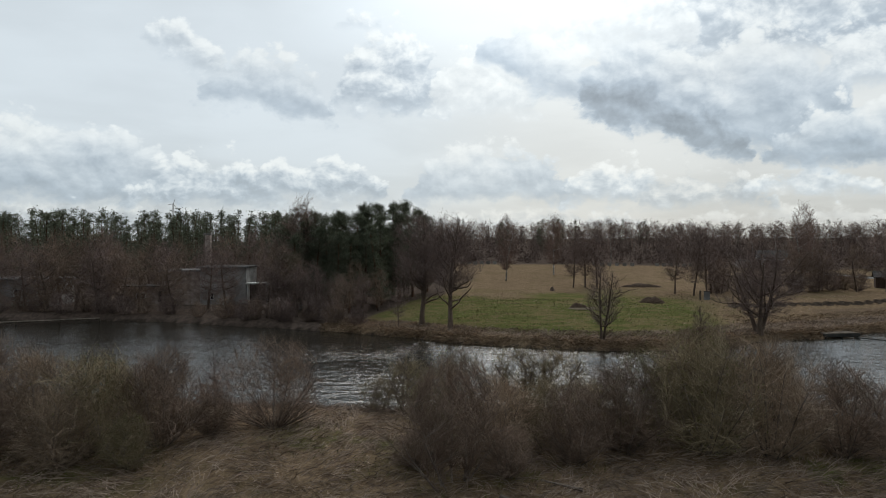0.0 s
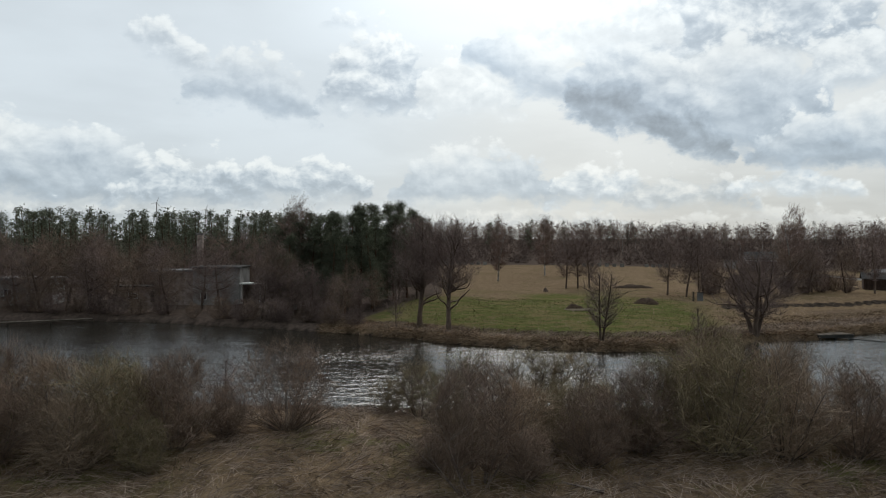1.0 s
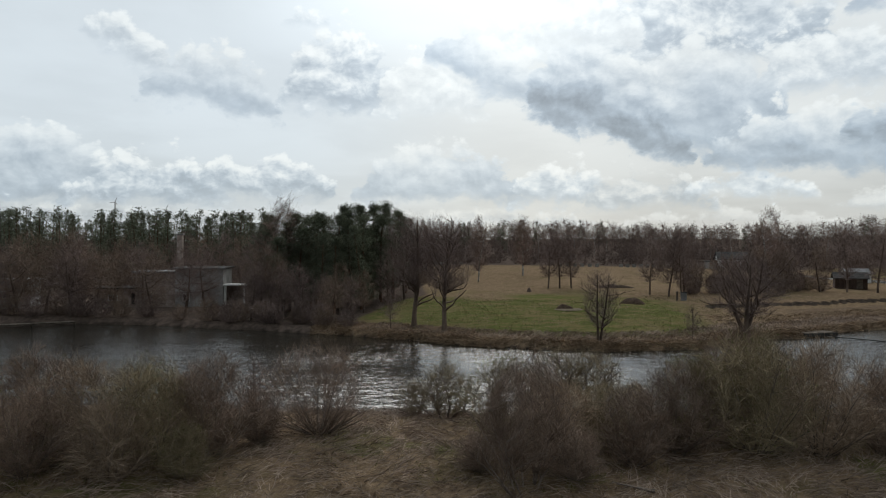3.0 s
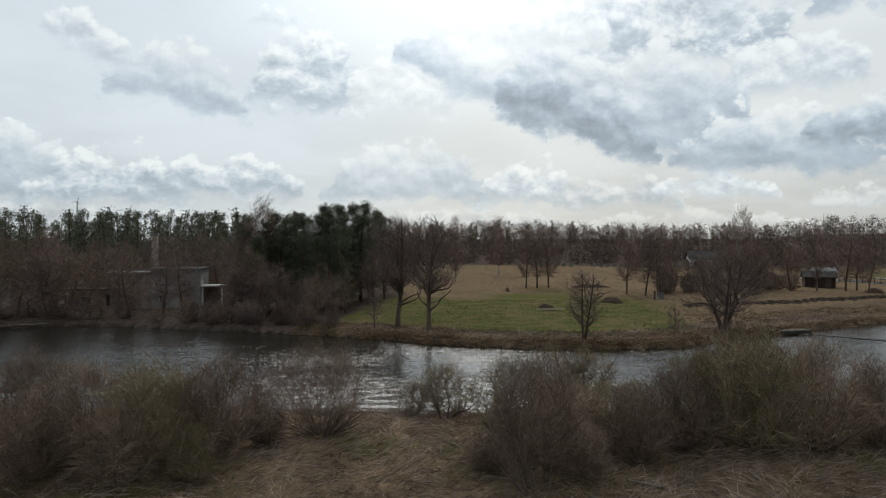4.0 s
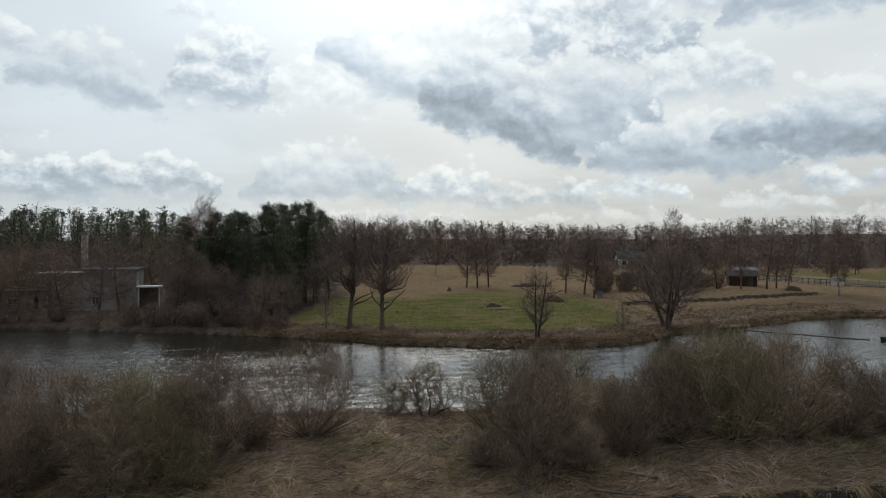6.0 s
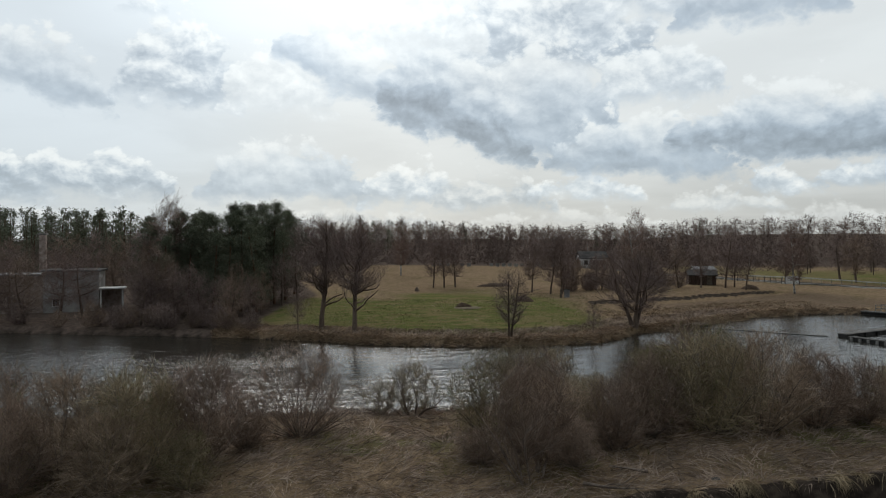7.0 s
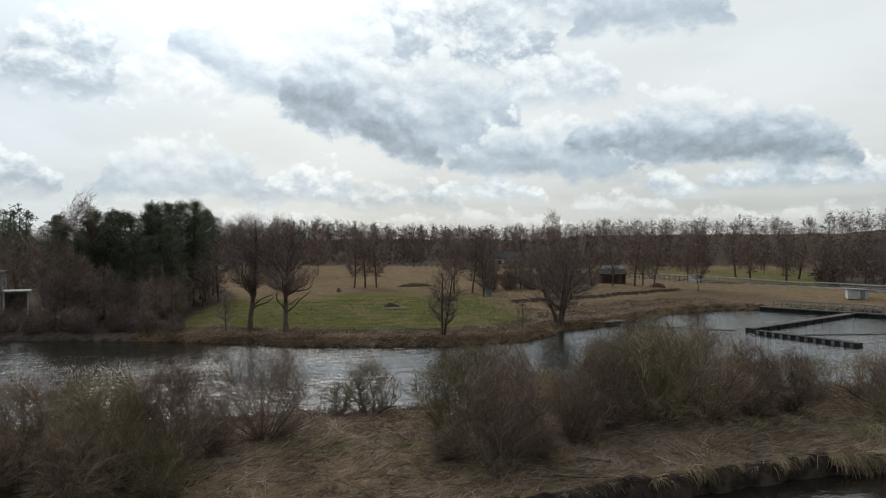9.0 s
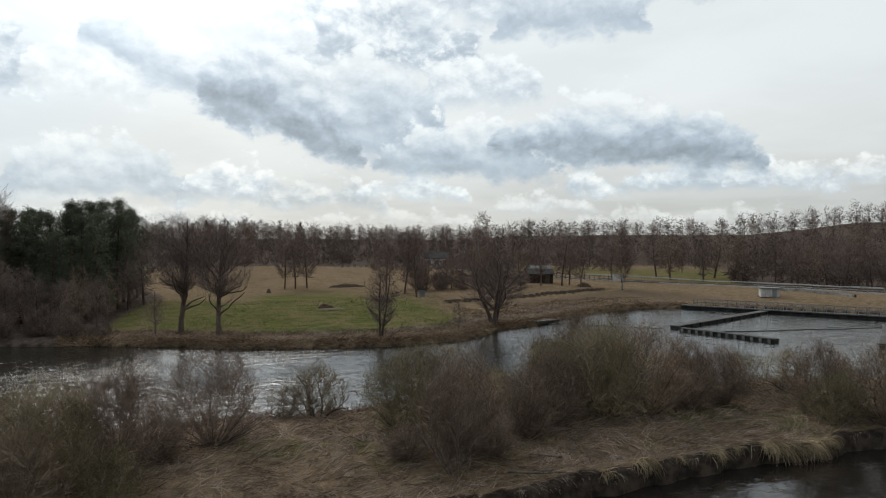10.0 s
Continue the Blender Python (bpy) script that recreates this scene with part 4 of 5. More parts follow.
# ---- the wood behind the far shore ----
wood = np.random.default_rng(23)
for x, y, s, k in [(-6.6, 113, 1.0, 0), (-9.2, 110, 0.98, 1), (-11.8, 112, 1.02, 2), (-13.0, 108, 0.92, 0), (-16.0, 110, 0.9, 1), (-19.6, 107.7, 0.95, 2), (-22.4, 109, 0.85, 0), (-8.0, 117, 1.0, 1),
                   (-4.8, 117, 0.92, 2), (-15.0, 115, 0.95, 0), (-24.0, 114, 0.9, 1), (-2.6, 121, 0.85, 0), (-18.0, 118, 0.98, 2), (-11.0, 104, 0.85, 1), (-17.5, 102, 0.8, 2), (-14.5, 99.5, 0.72, 0), (-20.5, 101, 0.7, 1), (-9.0, 101, 0.78, 2), (-12.5, 98.5, 0.7, 1), (-22.8, 104, 0.8, 0), (-6.4, 107.5, 0.85, 1), (-16.2, 105, 0.9, 2), (-19.0, 104.0, 0.85, 1), (-13.8, 104.6, 0.9, 0), (-8.8, 105.2, 0.88, 2), (-4.6, 111.5, 0.85, 0), (-11.6, 108.0, 0.95, 1)]:
    plant(f"pine{k}", x, y, "dark green Scots pine crowded among bare trees", s * 0.94, group="pines on the shore")
plant("birch1", -20.2, 104.5, "tall drooping birch rising above the pines", 1.22)
for x, y, s in [(-44.5, 101.5, 0.8), (-38.9, 103.5, 0.85), (-33.4, 104.5, 0.8), (-18.6, 94.5, 0.6), (-12.4, 90.5, 0.5),
                (-8.6, 97.5, 0.5), (-5.5, 104.0, 0.62), (-48, 102, 0.95), (-52, 104, 0.9), (-56, 103, 0.8), (-60, 106, 0.9), (-64, 104, 0.85), (-48.5, 107, 1.0),
                (-51, 110, 1.05), (-58, 112, 1.0), (-66, 112, 1.0), (-72, 108, 0.95), (-3.0, 109, 0.8), (-79, 112, 1.0), (-15.5, 92.5, 0.55), (-21.5, 95.5, 0.62), (-17.0, 96.0, 0.62), (-13.5, 93.5, 0.5), (-10.0, 92.0, 0.48), (-22.4, 93.5, 0.6), (-36.0, 99.0, 0.72), (-41.5, 100.5, 0.78), (-46.5, 99.5, 0.85), (-54, 101, 0.9), (-20, 98.5, 0.7), (-11.5, 97, 0.6), (-30.6, 104.2, 0.8), (-21.6, 97.2, 0.85), (-22.9, 101.5, 0.95), (-44, 124, 0.95), (-40, 129, 1.0), (-36.5, 125, 1.0), (-33, 128, 1.05), (-29.5, 124.5, 0.95), (-26.5, 127, 1.05), (-24.2, 120, 0.95), (-47, 119, 0.95), (-52.5, 116, 0.9)]:
    plant(f"wood{int(wood.integers(3))}", x, y, "bare brown tree in the wood by the shore", s, group="shore wood")
for x in [*np.arange(-62.0, -42.0, 2.2), -39.5, -37, -31.5, *np.arange(-28.0, -9.0, 1.6)]:
    xx = x + wood.uniform(-0.7, 0.7)
    plant(f"scrub{int(wood.integers(2))}", xx, float(far_edge(np.array([xx]))[0]) + wood.uniform(1.2, 3.5), "bare brown thicket under the trees at the water", wood.uniform(0.5, 0.8), category="shrub", group="shore thicket")


# ---- far woods ----
def far_stock(rng, kind):
    if kind == "pine":
        w, c = pine(rng, 17.0, 5.8, 0.06, 0.2, 34, 150, 5, 0.55, 0.25, False, 0.9)
        return [(w, M_PINEBARK), (c, M_NEEDLE)]
    if kind == "scrub":
        w, c, l = shrub(rng, 4.0, 8.0, 5, 14, 130, 1, 0.07, sides=3)
        return [(c, M_FARTWIG)]
    if kind == "canopy":
        w, c = spread_tree(rng, 9.5, 9.0, 0.04, 0.13, 5, 8, 240, 2, 0.036, 3, float(rng.uniform(0.45, 0.65)), 0.45, 0.6, True)
        return [(w, M_BARK), (c, M_FARTWIG)]
    if kind == "near":
        w, c = spread_tree(rng, 15.0, 10.0, 0.12, 0.19, 9, 30, 420, 3, 0.026, 4, 0.5, 0.5, 0.6, True)
        return [(w, M_BARK), (c, M_FARTWIG)]
    wide = 7.0 if kind == "birch" else 11.0
    w, c = spread_tree(rng, 15.0, wide, 0.10, 0.17, 6, 10, 150, 2, 0.036, 3, float(rng.uniform(0.45, 0.65)), 0.5, 0.6, True)
    return [(w, M_BIRCH if kind == "birch" else M_BARK), (c, M_BIRCHTWIG if kind == "birch" else M_FARTWIG)]


def far_wood(name, kind, spots, label, variants=3, seed=5):
    rng = np.random.default_rng(seed)
    stocks = [far_stock(rng, kind) for _ in range(variants)]
    gathered = {}
    for x, y, s in spots:
        a = rng.uniform(0, 6.28)
        turn = np.array([[math.cos(a), -math.sin(a), 0], [math.sin(a), math.cos(a), 0], [0, 0, 1]])
        for (v, f), m in stocks[int(rng.integers(variants))]:
            gathered.setdefault(m.name, [m, []])[1].append(((v * s) @ turn.T + np.array([x, y, float(land(x, y)) - 0.3]), f))
    top = tagged(new(name), label, "forest", kind="stuff")
    for m, sets in gathered.values():
        v, f = joined(sets)
        part("trunk" if "bark" in m.name else "crown", mesh_of(name, v, f, m), top)


def scatter(rng, az0, az1, d0, d1, count, s0, s1):
    a = np.radians(rng.uniform(az0, az1, count))
    d = np.sqrt(rng.uniform(d0 * d0, d1 * d1, count))
    return [(dd * math.sin(aa), dd * math.cos(aa), ss) for aa, dd, ss in zip(a, d, rng.uniform(s0, s1, count))]


far = np.random.default_rng(31)
far_wood("pine_forest", "pine", scatter(far, -40, -10, 188, 300, 420, 0.76, 1.06) + scatter(far, -12, 12, 250, 330, 22, 0.58, 0.74) + scatter(far, 12, 36, 290, 380, 12, 0.5, 0.66),
         "dark green pine forest along the skyline", 5)
far_wood("bare_forest", "bare", scatter(far, -40, -12, 140, 195, 60, 0.5, 0.75) + scatter(far, -11, 1, 128, 205, 36, 0.5, 0.8) + scatter(far, -12, 30, 205, 285, 130, 0.38, 0.56) + scatter(far, -12, 38, 285, 390, 90, 0.5, 0.72)
         + scatter(far, 36, 72, 262, 305, 90, 0.45, 0.75), "brown leafless forest along the skyline", 5)
far_wood("roadside_wood", "near", scatter(far, 47, 70, 165, 235, 70, 0.5, 0.8) + scatter(far, 28, 46, 185, 262, 14, 0.55, 0.8), "brown leafless wood beyond the road", 3)
ridge = [(d * math.sin(a), d * math.cos(a), far.uniform(0.95, 1.28)) for d in (304, 340, 376)
         for a in np.radians(np.arange(-13, 72, 5.2 / d * 57.3) + far.uniform(0, 0.8)) + far.normal(size=len(np.arange(-13, 72, 5.2 / d * 57.3))) * 0.004]
ridge += [(d * math.sin(a), d * math.cos(a), far.uniform(0.42, 0.72)) for d in (222, 252, 282)
          for a in np.radians(np.arange(-13, 31, 5.4 / d * 57.3)) + far.normal(size=len(np.arange(-13, 31, 5.4 / d * 57.3))) * 0.006]
far_wood("ridge_forest", "canopy", ridge, "brown hazy leafless forest on the low ridge", 5)
far_wood("birch_forest", "birch", scatter(far, -8, 38, 205, 290, 46, 0.6, 0.88) + scatter(far, -8, 60, 290, 380, 110, 0.55, 0.86), "pale-stemmed birches in the far leafless wood", 2)
far_wood("far_scrub", "scrub", scatter(far, -40, 34, 205, 300, 100, 0.7, 1.3) + scatter(far, -13, 38, 200, 262, 150, 0.6, 1.15) + scatter(far, 47, 66, 165, 215, 40, 0.8, 1.4) + scatter(far, 34, 66, 268, 300, 60, 0.8, 1.3) + scatter(far, -40, -14, 125, 200, 30, 0.6, 1.1), "brown bare undergrowth below the far forest")
# ---- built things ----
def beam(a, b, wide, tall):
    """A box along the line from a to b (middle of its axis), wide across and tall."""
    a, b = Vector(a), Vector(b)
    way = b - a
    m = Matrix.Translation((a + b) / 2) @ way.to_track_quat("X", "Z").to_matrix().to_4x4()
    return m @ Matrix.Diagonal((way.length, wide, tall, 1))


def beams(name, rows, material, parent=None, label="", bevel=0.0):
    bm = bmesh.new()
    for a, b, wide, tall in rows:
        bmesh.ops.create_cube(bm, size=1.0, matrix=beam(a, b, wide, tall))
    if bevel:
        bmesh.ops.bevel(bm, geom=list(bm.edges), offset=bevel, segments=1, affect="EDGES")
    me = bpy.data.meshes.new(name)
    bm.to_mesh(me)
    bm.free()
    me.materials.append(material)
    return part(name, me, parent, label)


def gable(name, w, d, h0, h1, over, thick, material, parent):
    """Two roof slopes, ridge along x, over a plan w by d."""
    for s in (-1, 1):
        ob = beams(name, [((-w / 2 - over, s * (d / 4 + over / 2), (h0 + h1) / 2 - over * (h1 - h0) / d), (w / 2 + over, s * (d / 4 + over / 2), (h0 + h1) / 2 - over * (h1 - h0) / d), 0.1, thick)], material, parent)
        bm = bmesh.new()
        y0, y1 = 0.0, s * (d / 2 + over)
        z0, z1 = h1, h0 - over * 2 * (h1 - h0) / d
        lower = [(-w / 2 - over, y0, z0), (w / 2 + over, y0, z0), (w / 2 + over, y1, z1), (-w / 2 - over, y1, z1)]
        vs = [bm.verts.new(v) for v in lower] + [bm.verts.new((x, y, z + thick)) for x, y, z in lower]
        for f in ((0, 1, 2, 3), (4, 5, 6, 7), (0, 1, 5, 4), (1, 2, 6, 5), (2, 3, 7, 6), (3, 0, 4, 7)):
            bm.faces.new([vs[i] for i in f])
        bmesh.ops.recalc_face_normals(bm, faces=bm.faces)
        bm.to_mesh(ob.data)
        bm.free()


def walls(w, d, h, material, parent, peak=0.0, label=""):
    """A closed house body with pointed ends."""
    bm = bmesh.new()
    ring = [(-w / 2, -d / 2), (w / 2, -d / 2), (w / 2, d / 2), (-w / 2, d / 2)]
    lo = [bm.verts.new((x, y, 0)) for x, y in ring]
    hi = [bm.verts.new((x, y, h)) for x, y in ring]
    if peak:
        p0, p1 = bm.verts.new((-w / 2, 0, h + peak)), bm.verts.new((w / 2, 0, h + peak))
        faces = [(lo[0], lo[1], hi[1], hi[0]), (lo[2], lo[3], hi[3], hi[2]), (lo[1], lo[2], hi[2], p1, hi[1]), (lo[3], lo[0], hi[0], p0, hi[3]), (hi[0], hi[1], p1, p0), (hi[2], hi[3], p0, p1)]
    else:
        faces = [(lo[i], lo[(i + 1) % 4], hi[(i + 1) % 4], hi[i]) for i in range(4)] + [tuple(hi)]
    for f in faces:
        bm.faces.new(f)
    bmesh.ops.recalc_face_normals(bm, faces=bm.faces)
    me = bpy.data.meshes.new("wall")
    bm.to_mesh(me)
    bm.free()
    me.materials.append(material)
    return part("wall", me, parent, label)


def opening(parent, x, y, z, w, h, frame_m=None, pane_m=None, name="window"):
    """A window on a wall that faces -y: a frame, and a recessed pane behind its bars."""
    win = boxes(name, [(x - w / 2, y, z, 0.09, 0.14, h + 0.09), (x + w / 2, y, z, 0.09, 0.14, h + 0.09), (x, y, z + h / 2, w, 0.14, 0.09), (x, y - 0.02, z - h / 2, w + 0.15, 0.2, 0.09), (x, y, z, 0.05, 0.1, h)],
                frame_m or M_WHITE, 0, parent)
    boxes("pane", [(x, y + 0.03, z, w - 0.09, 0.04, h - 0.09)], pane_m or M_GLASS, 0, win)


def river_house():
    x, y = -33.9, 117.0
    z = float(land(x, y)) - 0.15
    top = empty("river_house", x, y, z, 3)
    walls(7.0, 8.0, 5.7, M_PLASTER, top, label="bare weathered grey plaster wall")
    boxes("roof", [(0, -0.1, 5.86, 7.7, 8.9, 0.28)], M_ROOF, 0.03, top, "low felted roof with a pale metal edge")
    boxes("roof_edge", [(0, -4.58, 5.88, 7.8, 0.08, 0.2)], M_TINROOF, 0, top)
    opening(top, -1.9, -4.02, 1.5, 0.9, 1.1)
    boxes("annexe", [(-6.4, -0.6, 2.6, 5.7, 6.6, 5.2)], M_BRICK, 0.03, top, "lower pinkish brick wing")
    boxes("annexe_roof", [(-6.5, -0.7, 5.32, 6.3, 7.2, 0.24)], M_TINROOF, 0.03, top)
    boxes("shed_wing", [(-11.2, -1.6, 1.4, 7.4, 4.0, 2.8)], M_BRICK, 0.03, top)
    boxes("shed_roof", [(-11.2, -1.9, 2.95, 8.0, 5.0, 0.2)], M_ROOF, 0.03, top)
    opening(top, -12.5, -3.63, 1.5, 1.3, 0.8)
    opening(top, -9.4, -3.63, 1.4, 0.8, 1.6, M_WOOD, M_METAL, "door")
    boxes("porch_roof", [(5.2, -3.0, 3.35, 3.4, 3.2, 0.22)], M_WHITE, 0.03, top, "white porch roof")
    boxes("porch_wall", [(5.2, -2.6, 1.6, 2.9, 0.2, 3.2)], M_BRICK, 0.02, top)
    for px in (3.8, 6.6):
        boxes("porch_post", [(px, -4.3, 1.6, 0.22, 0.22, 3.3)], M_WHITE, 0.02, top)
    tagged(top, "grey plastered riverside house with brick wing behind bare trees", "house")
    sx, sy = -40.4, 127.0
    stack = empty("chimney_stack", sx, sy, float(land(sx, sy)) - 0.2)
    bm = bmesh.new()
    bmesh.ops.create_cube(bm, size=1.0, matrix=Matrix.Translation((0, 0, 5.6)) @ Matrix.Diagonal((1.0, 1.0, 11.2, 1)))
    for v in bm.verts:
        if v.co.z > 5:
            v.co.x, v.co.y = v.co.x * 0.85, v.co.y * 0.85
    me = bpy.data.meshes.new("shaft")
    bm.to_mesh(me)
    bm.free()
    me.materials.append(M_BRICK)
    part("shaft", me, stack)
    boxes("cap", [(0, 0, 11.25, 1.3, 1.3, 0.3)], M_CONCRETE, 0.03, stack)
    tagged(stack, "tall square pale brick chimney stack behind the house", "chimney")
    bx, by = -64.5, 114.0
    barn = empty("boathouse", bx, by, float(land(bx, by)) - 0.1)
    walls(12.0, 6.0, 3.9, M_PLASTER, barn)
    boxes("roof", [(0, 0, 4.05, 12.8, 7.0, 0.26)], M_TINROOF, 0.03, barn, "flat roof with a pale metal edge")
    for px in (-3.5, 0.5, 4.0):
        opening(barn, px, -3.02, 2.0, 1.2, 1.0)
    tagged(barn, "long low grey boathouse with a pale flat roof", "boathouse")


def jetty():
    a, b = Vector((-45.0, 96.6, 0.42)), Vector((-70.0, 83.0, 0.42))
    way = (b - a)
    n = 36
    top = empty("jetty", 0, 0, 0)
    side = Vector((-way.y, way.x, 0)).normalized()
    for s in (-0.5, 0.5):
        beams("stringer", [(a + side * s + Vector((0, 0, -0.1)), b + side * s + Vector((0, 0, -0.1)), 0.12, 0.14)], M_WOOD, top)
    one = None
    for i in range(n):
        p = a + way * ((i + 0.5) / n)
        if one is None:
            one = boxes("plank", [(0, 0, 0, way.length / n - 0.06, 1.3, 0.05)], M_WOOD, 0.01, top)
            ob = one
        else:
            ob = part("plank", one.data, top)
        ob.matrix_basis = Matrix.Translation(p) @ Matrix.Rotation(math.atan2(way.y, way.x), 4, "Z")
    for i in range(7):
        p = a + way * (i / 6.0)
        beams("pile", [((p.x, p.y, -1.8), (p.x, p.y, 0.3), 0.18, 0.18)], M_WOOD, top)
    tagged(top, "long low weathered wooden jetty over the dark water", "jetty")


def pond_walls():
    # the plank-topped wall between the basins
    top = empty("basin_wall", 0, 0, 0)
    a, b = Vector((82.4, 76.4, 0)), Vector((53.2, 67.2, 0))
    beams("core", [(a + Vector((0, 0, -0.5)), b + Vector((0, 0, -0.5)), 1.0, 1.8)], M_WETWALL, top, "dark wet concrete", 0.03)
    beams("coping", [(a + Vector((0, 0, 0.40)), b + Vector((0, 0, 0.40)), 1.25, 0.1)], M_DARKSLAB, top, "grey worn concrete coping", 0.02)
    for i in range(12):
        p = a.lerp(b, (i + 0.5) / 12) + Vector((0.15, -0.62, 0.0))
        beams("buttress", [((p.x, p.y, -1.0), (p.x, p.y, 0.38), 0.18, 0.3)], M_WETWALL, top)
    tagged(top, "dark wet basin wall with a grey walkway on top", "basin wall")
    # the low wall with a row of pale blocks
    low = empty("weir_wall", 0, 0, 0)
    a, b = Vector((52.6, 65.4, 0)), Vector((53.0, 52.6, 0))
    beams("core", [(a + Vector((0, 0, -0.55)), b + Vector((0, 0, -0.55)), 0.8, 1.7)], M_WETWALL, low, "dark wet concrete", 0.03)
    beams("coping", [(a + Vector((0, 0, 0.36)), b + Vector((0, 0, 0.36)), 1.0, 0.12)], M_WETWALL, low, "", 0.02)
    for i in range(12):
        p = a.lerp(b, (i + 0.5) / 12)
        boxes("block", [(p.x - 0.5, p.y, 0.12, 0.16, 0.34, 0.42)], M_CONCRETE, 0.02, low, "small pale concrete block")
    tagged(low, "low dark weir wall with a row of pale blocks", "weir")
    sill = empty("sill_wall", 0, 0, 0)
    beams("core", [((44.6, 79.6, -0.9), (52.4, 68.4, -0.9), 0.35, 1.86)], M_WETWALL, sill, "dark wet concrete", 0.03)
    beams("coping", [((44.6, 79.6, 0.05), (52.4, 68.4, 0.05), 0.5, 0.06)], M_DARKSLAB, sill, "", 0.02)
    tagged(sill, "low dark sill wall between landing stage and basins", "basin wall")
    side = empty("side_wall", 0, 0, 0)
    beams("core", [((58.0, 44.0, -0.45), (76.0, 54.0, -0.45), 1.1, 1.8)], M_WETWALL, side, "dark wet concrete", 0.03)
    beams("coping", [((58.0, 44.0, 0.52), (76.0, 54.0, 0.52), 1.4, 0.14)], M_DARKSLAB, side, "", 0.02)
    tagged(side, "grey concrete side wall of the fish basin", "basin wall")
    line = bpy.data.curves.new("float_line", "CURVE")
    line.dimensions, line.bevel_depth, line.bevel_resolution = "3D", 0.05, 1
    sp = line.splines.new("POLY")
    pts = [(54.5 + 2.6 * t, 62.5 - 0.75 * t + 0.25 * math.sin(t * 1.7), 0.03) for t in range(10)]
    sp.points.add(len(pts) - 1)
    for q, c in zip(sp.points, pts):
        q.co = (*c, 1)
    line.materials.append(M_METAL)
    tagged(new("float_line", line), "thin dark line floating across the basin", "rope")


def footbridge():
    """The railed walkway on the dam."""
    top = empty("footbridge", 0, 0, 0)
    a, b = Vector((78.2, 89.2, 0.5)), Vector((92.5, 47.5, 0.5))
    beams("deck", [(a, b, 1.6, 0.18)], M_DARKSLAB, top, "grey concrete deck", 0.03)
    beams("dam", [(a + Vector((0, 0, -1.2)), b + Vector((0, 0, -1.2)), 1.0, 2.2)], M_WETWALL, top, "dark wet dam face")
    way = (b - a).normalized()
    side = Vector((-way.y, way.x, 0))
    length = (b - a).length
    one = None
    for s in (-0.78, 0.78):
        for h in (0.6, 1.1):
            beams("rail", [(a + way * 2.2 + side * s + Vector((0, 0, h)), b + side * s + Vector((0, 0, h)), 0.06, 0.07)], M_RAIL, top)
        n = int(length / 1.45)
        for i in range(n + 1):
            p = a + way * (2.2 + (length - 2.2) * i / n) + side * s
            if one is None:
                one = boxes("post", [(0, 0, 0.6, 0.08, 0.08, 1.1)], M_RAIL, 0, top)
                ob = one
            else:
                ob = part("post", one.data, top)
            ob.location = p
    tagged(top, "railed concrete footbridge over the dam", "footbridge")


def landing():
    top = empty("landing_stage", 42.6, 80.0, 0, 10)
    for i in range(7):
        boxes("plank", [(-1.8 + i * 0.6, 0, 0.5, 0.54, 2.0, 0.07)], M_WOOD, 0.01, top)
    boxes("front_beam", [(0, -1.0, 0.3, 4.4, 0.16, 0.34)], M_WETWALL, 0.02, top)
    for px in (-1.9, 0, 1.9):
        boxes("pile", [(px, -0.95, -0.6, 0.2, 0.2, 2.0)], M_WETWALL, 0.02, top)
    tagged(top, "small dark wooden landing stage at the meadow shore", "landing stage")


def pump_hut():
    x, y = 98.0, 87.8
    top = empty("pump_hut", x, y, float(land(x, y)) - 0.1, -42, 0.84)
    walls(3.6, 3.0, 1.75, M_KERB, top, label="whitewashed wall with grey streaks")
    boxes("roof", [(0, 0, 1.85, 4.1, 3.5, 0.2)], M_TINROOF, 0.03, top, "flat grey roof slab")
    boxes("door", [(0.8, -1.52, 0.85, 0.85, 0.06, 1.6)], M_TINROOF, 0.02, top)
    tagged(top, "small whitewashed hut with a flat roof by the dam", "hut")


def strip(name, pts, wide, lift, material, label, category, thick=0.0, kind="structure"):
    """A band laid over the land along a line."""
    P = np.array(pts, float)
    s = np.concatenate([[0], np.cumsum(np.hypot(*np.diff(P, axis=0).T))])
    t = np.linspace(0, s[-1], max(8, int(s[-1] / 1.5)))
    x, y = np.interp(t, s, P[:, 0]), np.interp(t, s, P[:, 1])
    d = unit(np.stack([np.gradient(x), np.gradient(y)], -1))
    rows = []
    base = land(x, y)
    for off, dz in ((-wide / 2, -0.3 if thick else 0.0), (-wide / 2, thick), (wide / 2, thick), (wide / 2, -0.3 if thick else 0.0)):
        xx, yy = x - d[:, 1] * off, y + d[:, 0] * off
        rows.append(np.stack([xx, yy, (base if thick else np.maximum(land(xx, yy), base)) + lift + dz], -1))
    v = np.concatenate(rows)
    n = len(t)
    i = np.arange(n - 1)
    f = [np.stack([k * n + i, k * n + i + 1, (k + 1) * n + i + 1, (k + 1) * n + i], -1) for k in range(3)]
    me = mesh_of(name, v, [np.concatenate(f)], material, False)
    return tagged(new(name, me), label, category, kind=kind)


ROAD = [(134, 30), (130, 60), (125.5, 84), (119.5, 112), (111, 124), (103, 132), (98, 143), (94, 158), (87, 174)]


